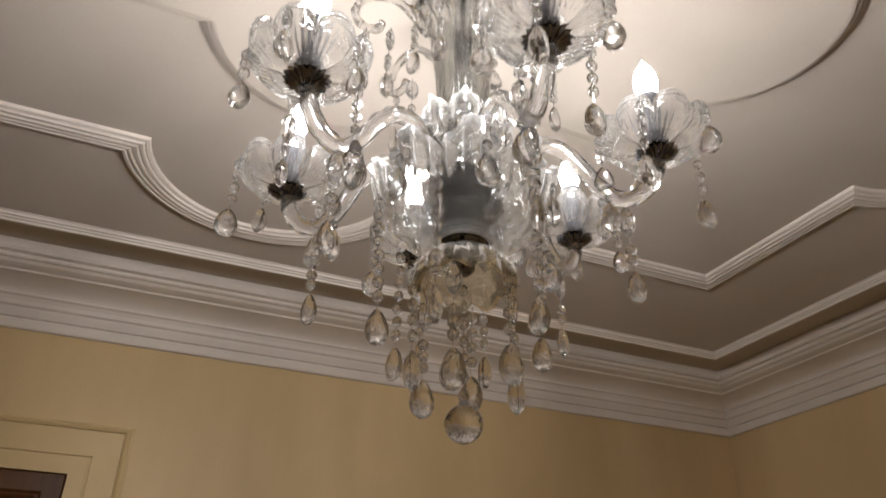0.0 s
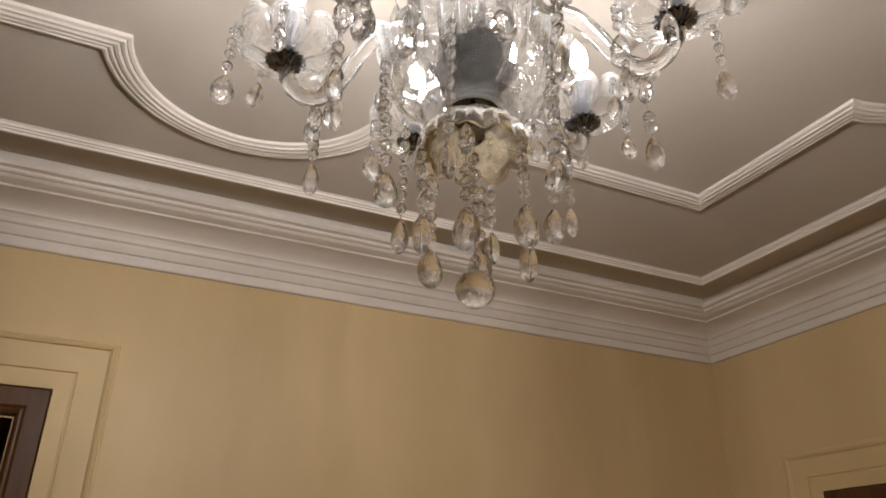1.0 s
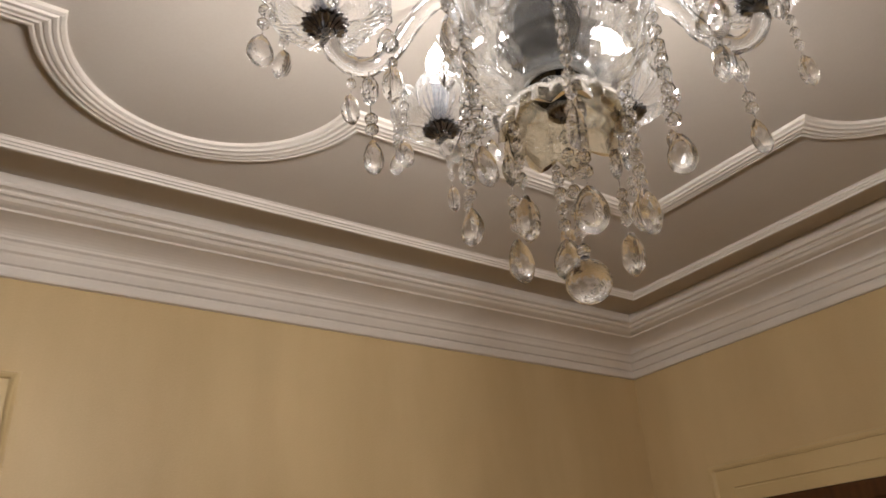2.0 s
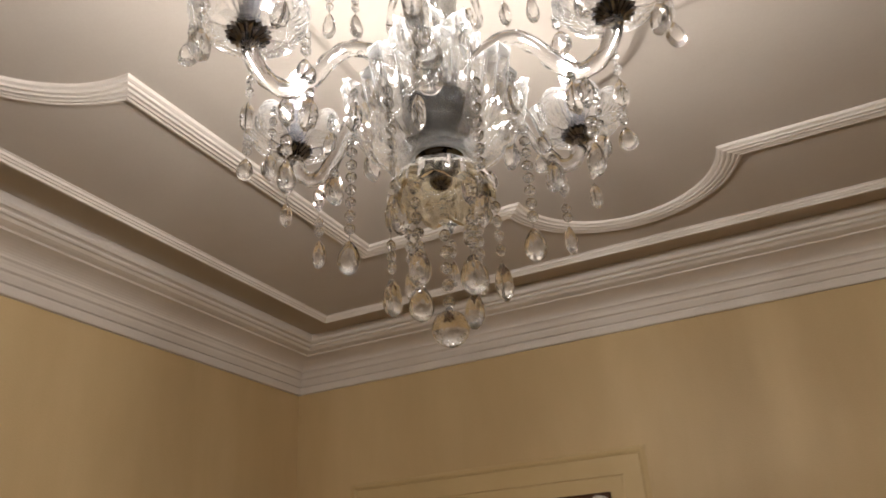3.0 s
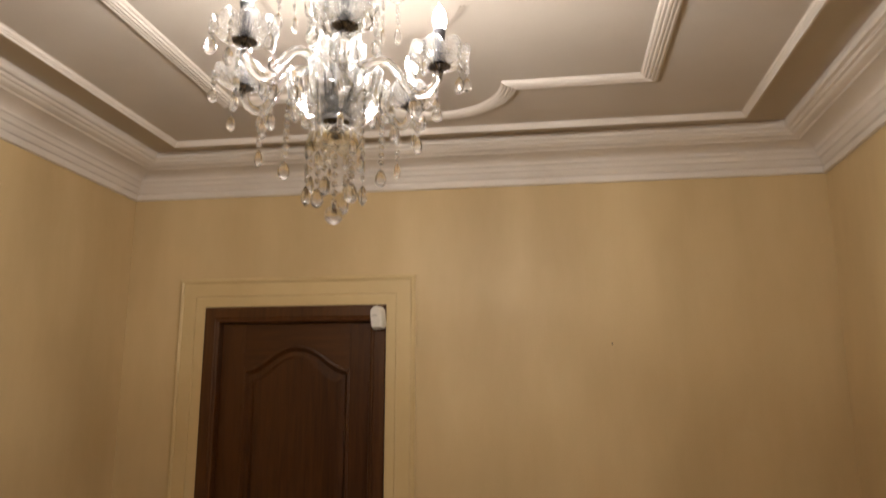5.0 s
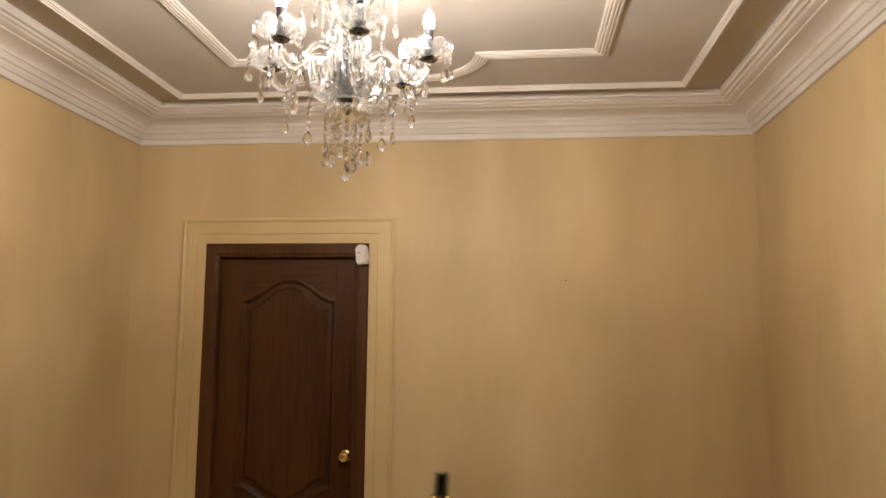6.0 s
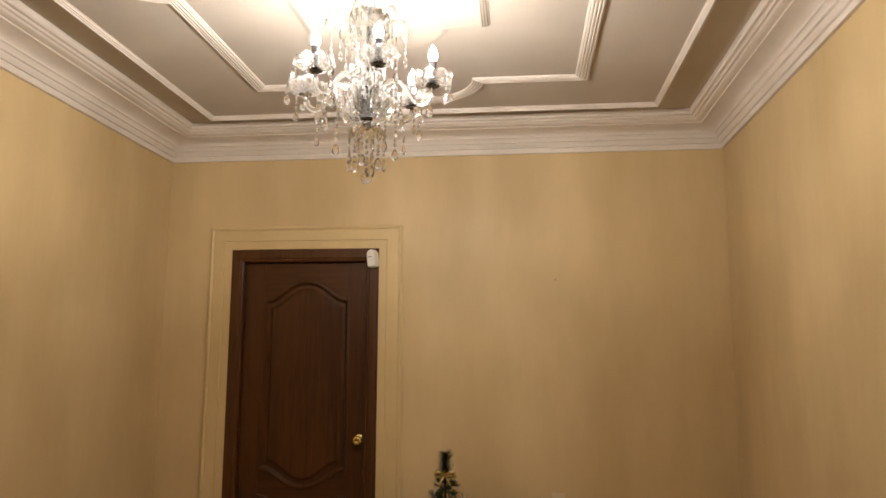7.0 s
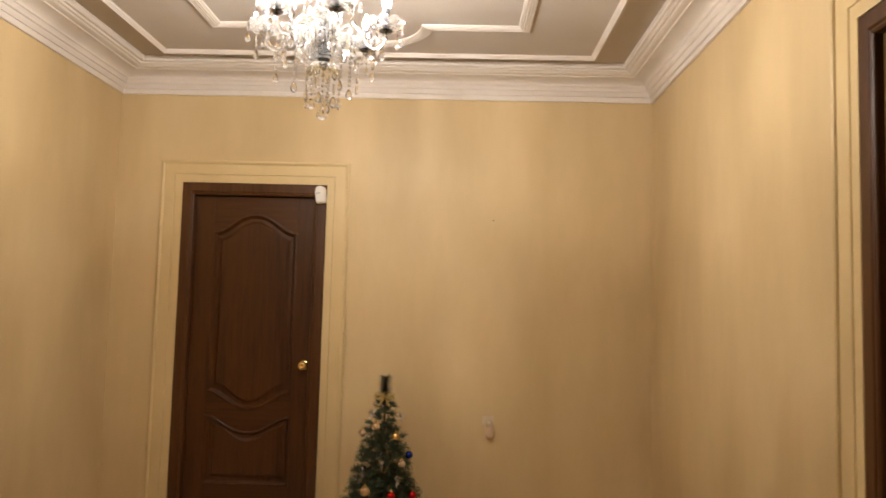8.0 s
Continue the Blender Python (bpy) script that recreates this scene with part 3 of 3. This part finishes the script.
def candle_bulb():
    b = bmesh.new()
    lathe(b, [(0, 0), (0.007, 0.0), (0.0105, 0.004), (0.0130, 0.012), (0.0138, 0.020), (0.0126, 0.030), (0.0092, 0.039), (0.0046, 0.046), (0.0014, 0.052), (0, 0.056)], 20)
    return b


def filament():
    b = bmesh.new()
    lathe(b, [(0, 0.005), (0.0022, 0.006), (0.0036, 0.009), (0.0036, 0.037), (0.0022, 0.040), (0, 0.041)], 14)
    return b


def bowl(prof, lobes, cut, sides=96, flare=0.10, tip=0.016, rows=18, ribs=3):
    """A cut-glass bowl from an outer profile, with inner wall, pointed leaves at the rim and crossing diamond cuts."""
    b = bmesh.new()
    line = smooth_line([(r, 0, z) for r, z in prof], max(2, rows // (len(prof) - 1)))
    outer = [(p.x, p.z) for p in line]
    inner = [(max(0.004, r - 0.005), z + 0.0015) for r, z in reversed(prof)]
    first, last = prof[0][1], prof[-1][1]

    def tri(x):
        return 1 - 2 * abs(2 * (x - math.floor(x)) - 1)
    rings = []
    for n, (r, z) in enumerate(outer + inner):
        t = max(0.0, min(1.0, (z - first) / (last - first)))
        s = min(1.0, n / (len(outer) - 1))
        ring = []
        for i in range(sides):
            u = lobes * i / sides
            wave = 1 - abs(2 * (u - math.floor(u)) - 1)
            f = 1 + flare * (wave - 0.5) * t
            if n < len(outer):
                fan = min(1.0, max(0.0, (s - 0.40) / 0.2))
                f += cut * min(tri(u + 2.5 * s), tri(u - 2.5 * s)) * (0.4 + 0.6 * s) * (1 - fan) + 0.8 * cut * tri(ribs * u) * fan
            a = 2 * math.pi * i / sides
            ring.append(b.verts.new((r * f * math.cos(a), r * f * math.sin(a), z + math.copysign(tip, last - first) * (wave - 0.5) * t * t)))
        rings.append(ring)
    rings.append(rings[0])
    for p, q in zip(rings, rings[1:]):
        for i in range(sides):
            j = (i + 1) % sides
            b.faces.new((p[i], p[j], q[j], q[i]))
    return b


def chandelier():
    root = empty("crystal_chandelier", "six-armed cut crystal chandelier with lit candle bulbs and hanging drops", "chandelier", tuple(HUB))
    # suspension
    top = ZS - HUB.z
    b = bmesh.new()
    lathe(b, [(0, top + 0.001), (0.055, top + 0.001), (0.058, top - 0.006), (0.048, top - 0.020), (0.022, top - 0.034), (0.010, top - 0.042), (0, top - 0.043)], 32)
    part("ceiling_rose", b, CHROME, root, "chrome ceiling rose", True)
    b = bmesh.new()
    z, k = top - 0.038, 0
    while z > 2.628:
        pts = [(0.007 * math.cos(a), 0.0, -0.010 + 0.012 * math.sin(a)) for a in [2 * math.pi * i / 14 for i in range(15)]]
        c = bmesh.new()
        tube(c, pts, 0.0017, 6, ends=False)
        me = bpy.data.meshes.new("link")
        c.to_mesh(me)
        c.free()
        me.transform(pose(0, 0, z, 0, 0, 90 * (k % 2)))
        b.from_mesh(me)
        bpy.data.meshes.remove(me)
        z -= 0.0175
        k += 1
    part("chain", b, CHROME, root, "chrome hanging chain")
    # crown at the top of the column
    b = bowl([(0.012, 2.606), (0.026, 2.604), (0.044, 2.597), (0.058, 2.585), (0.066, 2.568)], 9, 0.030, 108, 0.08, 0.010)
    crown = part("crown_dish", b, CUPGLASS, root, "small scalloped glass crown")
    b = bmesh.new()
    lathe(b, [(0, 2.632), (0.006, 2.631), (0.012, 2.624), (0.014, 2.616), (0.010, 2.608), (0.012, 2.602), (0, 2.600)], 20)
    part("finial", b, CHROME, root, "chrome finial", True)
    # column
    def fluted(prof, name, material=GLASS, lobes=12, label=""):
        c = bmesh.new()
        lathe(c, prof, 48, lobes=lobes, depth=0.10)
        part(name, c, material, root, label)
    b = bmesh.new()
    lathe(b, [(0, 2.598), (0.034, 2.596), (0.044, 2.580), (0.046, 2.556), (0.042, 2.520), (0.037, 2.480), (0.033, 2.440), (0.031, 2.405), (0.026, 2.388), (0, 2.386), (0, 2.390), (0.023, 2.392), (0.028, 2.407),
              (0.030, 2.440), (0.034, 2.480), (0.039, 2.520), (0.043, 2.556), (0.041, 2.577), (0.031, 2.592), (0, 2.594)], 32)
    part("column_vase", b, VASEGLASS, root, "clear glass column vase", True)
    b = bmesh.new()
    lathe(b, [(0, 2.600), (0.006, 2.600), (0.006, 2.330), (0, 2.330)], 14)
    part("stem", b, CHROME, root, "chrome stem inside the glass", True)
    b = bowl([(0.018, 2.330), (0.032, 2.333), (0.045, 2.343), (0.052, 2.357), (0.054, 2.370), (0.053, 2.386)], 8, 0.040, 144, 0.09, 0.018)
    part("column_bowl", b, BOWLGLASS, root, "small leaf-cut crystal bowl")
    fluted([(0, 2.386), (0.024, 2.386), (0.030, 2.376), (0.028, 2.362), (0.018, 2.350), (0.014, 2.340), (0, 2.338)], "column_knop", GLASS, 10, "cut glass knop")
    b = bmesh.new()
    rows = [(0, 2.322), (0.034, 2.320), (0.041, 2.313), (0.046, 2.305), (0.043, 2.297), (0.047, 2.289), (0.042, 2.281), (0.043, 2.273), (0.037, 2.266), (0.036, 2.259), (0.030, 2.254), (0.027, 2.250)]
    lathe(b, rows, 16, twist=True)
    lathe(b, [(0.027, 2.250), (0.026, 2.246), (0.029, 2.243), (0.029, 2.238), (0.026, 2.236), (0.026, 2.231), (0.028, 2.228), (0.028, 2.223), (0.025, 2.220), (0.019, 2.212), (0, 2.210)], 32)
    part("hub", b, HUBMETAL, root, "dark chrome hub inside the bowl")
    b = bowl([(0.032, 2.220), (0.055, 2.225), (0.075, 2.238), (0.087, 2.255), (0.093, 2.272), (0.096, 2.289), (0.099, 2.302)], 9, 0.060, 144, 0.10, 0.034, 24, 4)
    part("main_bowl", b, BOWLGLASS, root, "large leaf-cut crystal bowl")
    b = bowl([(0.014, 2.212), (0.028, 2.210), (0.042, 2.203), (0.051, 2.192), (0.055, 2.181), (0.056, 2.172)], 10, 0.045, 160, 0.06, 0.012, 20, 2)
    dish = part("lower_dish", b, AMBER, root, "yellowish scalloped glass dish")
    b = bmesh.new()
    lathe(b, [(0, 2.206), (0.012, 2.205), (0.012, 2.192), (0.006, 2.186), (0, 2.185)], 20)
    part("dish_nut", b, DARKMETAL, root, "small dark nut", True)
    # lowest string and ball
    b = bmesh.new()
    tube(b, [(0, 0, 2.188), (0, 0, 2.044)], 0.0009, 6)
    for i in range(7):
        cut_bead(b, 2.168 - 0.0185 * i, 0.0064, 0.5 * i)
    part("ball_string", b, GLASS, root, "string of small crystal beads")
    b = bmesh.new()
    bmesh.ops.create_icosphere(b, subdivisions=3, radius=0.0185)
    bmesh.ops.translate(b, vec=(0, 0, 2.0300), verts=b.verts)
    part("crystal_ball", b, DROPGLASS, root, "clear faceted crystal ball")
    b = bmesh.new()
    lathe(b, [(0, 2.052), (0.004, 2.051), (0.0045, 2.047), (0.003, 2.045), (0, 2.044)], 10)
    part("ball_cap", b, DARKMETAL, root, "dark metal cap", True)
    # strings round the lower dish
    for i in range(6):
        a = radians(ARM_TURNS[5] + 35 + 60 * i)
        hang(dish, (0.055 * math.cos(a), 0.055 * math.sin(a), 2.174), (0.088, 0.078)[i % 2], (0.041, 0.0140), 0.0062, math.degrees(a) + 70, (0.034, 0)[i % 2])
    # strings from the rim of the bowl
    for i in range(6):
        a = radians(ARM_TURNS[i] + 30)
        hang(root, (0.094 * math.cos(a), 0.094 * math.sin(a), 2.268), 0.136, (0.038, 0.0120), 0.0062, math.degrees(a))
        hang(root, (0.097 * math.cos(a + 0.5), 0.097 * math.sin(a + 0.5), 2.290), 0.018, (0.038, 0.0130), 0.0062, math.degrees(a) + 118)
    # small scrolls round the crown with their strings
    for i in range(6):
        a = radians(ARM_TURNS[i] + 28)
        ca, sa = math.cos(a), math.sin(a)
        pts = smooth_line([(0.046, 0, 2.515), (0.058, 0, 2.530), (0.078, 0, 2.556), (0.104, 0, 2.564), (0.128, 0, 2.552), (0.138, 0, 2.528), (0.128, 0, 2.508), (0.110, 0, 2.506), (0.104, 0, 2.518)], 5)
        b = bmesh.new()
        tube(b, [(p.x * ca, p.x * sa, p.z) for p in pts], 0.0056, 8, 0.15, 0.25)
        scroll = part("crown_scroll", b, GLASS, root, "curled clear glass scroll")
        hang(scroll, (0.122 * ca, 0.122 * sa, 2.504), 0.060, (0.040, 0.0085), 0.0054, math.degrees(a))
        hang(scroll, (0.092 * ca, 0.092 * sa, 2.512), 0.074, (0.036, 0.0105), 0.0056, math.degrees(a) + 60, 0.034)
        hang(crown, (0.064 * math.cos(a + 0.52), 0.064 * math.sin(a + 0.52), 2.566), 0.034 + 0.02 * (i % 2), (0.034, 0.0115), 0.0058, math.degrees(a))
        hang(root, (0.054 * math.cos(a + 0.3), 0.054 * math.sin(a + 0.3), 2.372), 0.012, (0.036, 0.0120), 0.0058, math.degrees(a) + 120)
    # arms
    cup_mesh = mesh_of("drip_cup", petal_cup(), CUPGLASS)
    rosette_mesh = mesh_of("rosette", rosette(), DARKMETAL)
    sleeve_mesh = mesh_of("candle_sleeve", candle_sleeve(), SLEEVE, True)
    bulb_mesh = mesh_of("bulb", candle_bulb(), BULB, True)
    filament_mesh = mesh_of("filament", filament(), FILAMENT, True)
    arm_line = smooth_line([(0.030, 0, 2.312), (0.050, 0, 2.328), (0.076, 0, 2.343), (0.102, 0, 2.340), (0.125, 0, 2.316), (0.145, 0, 2.283), (0.168, 0, 2.263), (0.192, 0, 2.271), (0.207, 0, 2.295), (0.211, 0, 2.318)], 6)
    bm_arm = bmesh.new()
    tube(bm_arm, arm_line, 0.0098, 12, 0.18, 0.20)
    arm_mesh = mesh_of("arm", bm_arm, GLASS, True)
    for i, turn in enumerate(ARM_TURNS):
        arm = new("arm", arm_mesh)
        arm.parent = root
        arm.matrix_local = pose(0, 0, 0, 0, 0, turn)
        tagged(arm, "S-curved rope-turned clear glass arm")
        for name, me, z, label in (("rosette", rosette_mesh, 2.316, "dark toothed metal rosette"), ("drip_cup", cup_mesh, 2.319, "scalloped flower-shaped glass cup"),
                                   ("candle_sleeve", sleeve_mesh, 2.332, "grey candle sleeve"), ("bulb", bulb_mesh, 2.398, "lit candle bulb"), ("filament", filament_mesh, 2.400, "glowing filament core")):
            o = tagged(new(name, me), label)
            o.parent = arm
            o.matrix_local = pose(0.211, 0, z, 0, 0, 17 * i)
        # strings round the cup and under the arm hang from the chandelier itself
        ex, ey = 0.211 * math.cos(radians(turn)), 0.211 * math.sin(radians(turn))
        for k in range(5):
            a = radians(turn + 36 + 72 * k)
            lng, drop = ((0.045, (0.032, 0.0105)), (0.075, (0.036, 0.0130)), (0.030, (0.034, 0.0125)))[(k + i) % 3]
            hang(root, (ex + 0.059 * math.cos(a), ey + 0.059 * math.sin(a), 2.352), lng, drop, 0.0060, math.degrees(a))
        tx, ty = 0.170 * math.cos(radians(turn)), 0.170 * math.sin(radians(turn))
        hang(root, (tx, ty, 2.255), 0.076, (0.036, 0.0095), 0.0062, turn, 0.036)
        ux, uy = 0.152 * math.cos(radians(turn)), 0.150 * math.sin(radians(turn))
        hang(root, (ux + 0.006, uy, 2.264), 0.006, (0.040, 0.0150), 0.0062, turn + 90)
    return root


chandelier()


# ---- the small decorated fir ----
TREE = Vector((1.705, -0.30, 0.0))


def fir():
    root = empty("artificial_fir", "small green artificial fir decorated with baubles, standing by the wall", "tree", tuple(TREE))
    b = bmesh.new()
    lathe(b, [(0, 0), (0.10, 0), (0.105, 0.01), (0.115, 0.12), (0.110, 0.125), (0.100, 0.12), (0.02, 0.11), (0, 0.11)], 24)
    part("pot", b, plain("brown_pot", (0.22, 0.08, 0.05), 0.5), root, "brown pot", True)
    b = bmesh.new()
    tube(b, [(0, 0, 0.10), (0.003, 0, 0.5), (0, 0.002, 0.98)], [0.014, 0.010, 0.004], 8)
    part("trunk", b, BARK, root, "thin brown trunk")
    rnd = random.Random(11)
    b, verts, faces = bmesh.new(), [], []
    top = 1.045

    def sprig(base, tip, n, size, spread=0.8):
        axis = tip - base
        side = axis.cross(Vector((0.1, 0.2, 1))).normalized()
        up = side.cross(axis).normalized()
        for k in range(n):
            t = rnd.uniform(0.05, 1.0)
            a = rnd.uniform(0, 2 * math.pi)
            out = (side * math.cos(a) + up * math.sin(a)) * spread + axis.normalized() * rnd.uniform(0.2, 0.9)
            p = base + axis * t
            q = p + out.normalized() * size * rnd.uniform(0.6, 1.1)
            w = axis.normalized().cross(out).normalized() * 0.0015
            i = len(verts)
            verts.extend((p - w, p + w, q + w * 0.5, q - w * 0.5))
            faces.append((i, i + 1, i + 2, i + 3))

    z = 0.14
    while z < top - 0.10:
        r = 0.292 * (1 - (z - 0.10) / (top - 0.06)) ** 1.12 + 0.014
        n = max(5, int(r * 60))
        for k in range(n):
            a = 2 * math.pi * (k + rnd.uniform(-0.3, 0.3)) / n + z * 40
            rr = r * rnd.uniform(0.72, 1.08)
            base = Vector((0, 0, z + rr * 0.12))
            tip = Vector((rr * math.cos(a), rr * math.sin(a), z + rr * rnd.uniform(-0.15, 0.30)))
            sprig(base + (tip - base) * 0.15, tip, int(40 + 220 * rr), 0.026)
            if rr > 0.10:
                for s in (-1, 1):
                    m = base + (tip - base) * 0.6
                    t2 = m + (tip - base).length * 0.35 * Vector((math.cos(a + s * 0.7), math.sin(a + s * 0.7), 0.25))
                    sprig(m, t2, int(20 + 90 * rr), 0.024)
        z += 0.030
    sprig(Vector((0, 0, top - 0.15)), Vector((0.002, 0, top - 0.012)), 1500, 0.046, 2.2)
    me = bpy.data.meshes.new("foliage")
    me.from_pydata([tuple(v) for v in verts], [], faces)
    me.materials.append(NEEDLE)
    f = new("foliage", me)
    f.parent = root
    tagged(f, "dense dark green needles", kind="stuff")
    b.free()
    return root


def bauble(material, label, r=0.021):
    b = bmesh.new()
    lathe(b, [(0, -r)] + [(r * math.sin(a), -r * math.cos(a)) for a in [math.pi * k / 12 for k in range(1, 12)]] + [(0, r)], 20)
    root = empty("bauble", label, "bauble", group="baubles on the fir")
    part("ball", b, material, root, "", True)
    b = bmesh.new()
    lathe(b, [(0, r - 0.001), (r * 0.28, r - 0.001), (r * 0.28, r + 0.006), (r * 0.12, r + 0.009), (0, r + 0.009)], 10)
    tube(b, [(0, 0, r + 0.008), (0.002, 0, r + 0.02)], 0.0007, 5)
    part("cap", b, BRASS, root, "small brass cap")
    return root


def bow():
    root = empty("gold_bow", "gold glittering ribbon bow near the fir's tip", "bow")
    for s in (-1, 1):
        b = bmesh.new()
        pts = smooth_line([(0, 0, 0), (0.020 * s, -0.012, 0.012), (0.038 * s, -0.010, 0.010), (0.036 * s, -0.004, -0.006), (0.016 * s, 0.0, -0.004), (0, 0, 0)], 4)
        tube(b, pts, 0.0055, 6)
        part("loop", b, BOWGOLD, root)
        b = bmesh.new()
        tube(b, smooth_line([(0, -0.004, 0), (0.012 * s, -0.012, -0.018), (0.022 * s, -0.012, -0.036)], 4), 0.0045, 6)
        part("tail", b, BOWGOLD, root)
    b = bmesh.new()
    bmesh.ops.create_icosphere(b, subdivisions=2, radius=0.009)
    part("knot", b, BOWGOLD, root)
    rnd = random.Random(8)
    for k in range(5):
        b = bmesh.new()
        a = 2 * math.pi * k / 5 + 0.3
        pts = [(0.004 * math.cos(a) + rnd.uniform(-0.006, 0.006) + 0.008 * j * math.cos(a), -0.010 + rnd.uniform(-0.006, 0.004), 0.005 * j * math.sin(a) + rnd.uniform(-0.008, 0.008)) for j in range(5)]
        tube(b, smooth_line(pts, 3), 0.0028, 5)
        part("frill", b, BOWGOLD, root)
    return root


def tinsel_spray():
    """A small spray of silver foil strips."""
    rnd = random.Random(5)
    b = bmesh.new()
    for k in range(46):
        d = Vector((rnd.uniform(-1, 1), rnd.uniform(-1, 0.2), rnd.uniform(-0.7, 0.7))).normalized() * rnd.uniform(0.014, 0.034)
        s = d.cross(Vector((0.3, 0.2, 1))).normalized() * 0.0016
        p, q = Vector((0, 0, 0)), d
        vs = [b.verts.new(v) for v in (p - s, p + s, q + s, q - s)]
        b.faces.new(vs)
    ob = part("tinsel_spray", b, SILVER)
    return tagged(ob, "silver tinsel spray in the fir's branches", "tinsel", "tinsel on the fir")


fir()
SPOTS = ((GOLD, "shiny gold bauble hanging on the fir", ((-0.028, -0.16, 0.790, 1.05), (-0.062, -0.25, 0.476, 1.25))),
         (COPPER, "champagne-coloured bauble hanging on the fir", ((-0.105, -0.10, 0.745, 1.0), (0.115, -0.16, 0.600, 1.0))),
         (BRASS, "yellow gold bauble hanging on the fir", ((0.078, -0.14, 0.735, 1.0),)),
         (BLUE, "shiny blue bauble hanging on the fir", ((0.150, -0.12, 0.640, 1.0),)),
         (RED, "shiny red bauble hanging on the fir", ((0.072, -0.24, 0.455, 1.0), (0.175, -0.15, 0.440, 1.0))))
for material, label, places in SPOTS:
    first = bauble(material, label)
    for k, (x, y, z, s) in enumerate(places):
        m = Matrix.LocRotScale(TREE + Vector((x, y, z)), None, None)
        ob = first if k == 0 else copy_thing(first, m)
        ob.matrix_basis = m @ Matrix.Scale(s, 4)
g = bow()
g.matrix_world = Matrix.Translation(TREE + Vector((0.004, -0.045, 0.930))) @ Matrix.Scale(1.25, 4)
first = tinsel_spray()
for k, (x, y, z) in enumerate(((0.0, -0.20, 0.640), (-0.085, -0.20, 0.560), (0.095, -0.20, 0.520), (-0.110, -0.16, 0.510), (0.10, -0.08, 0.83), (-0.05, -0.09, 0.84), (0.02, -0.22, 0.60))):
    m = pose(TREE.x + x, TREE.y + y, z, 0, 20 * k, 47 * k)
    if k:
        copy_thing(first, m)
    else:
        first.matrix_basis = m
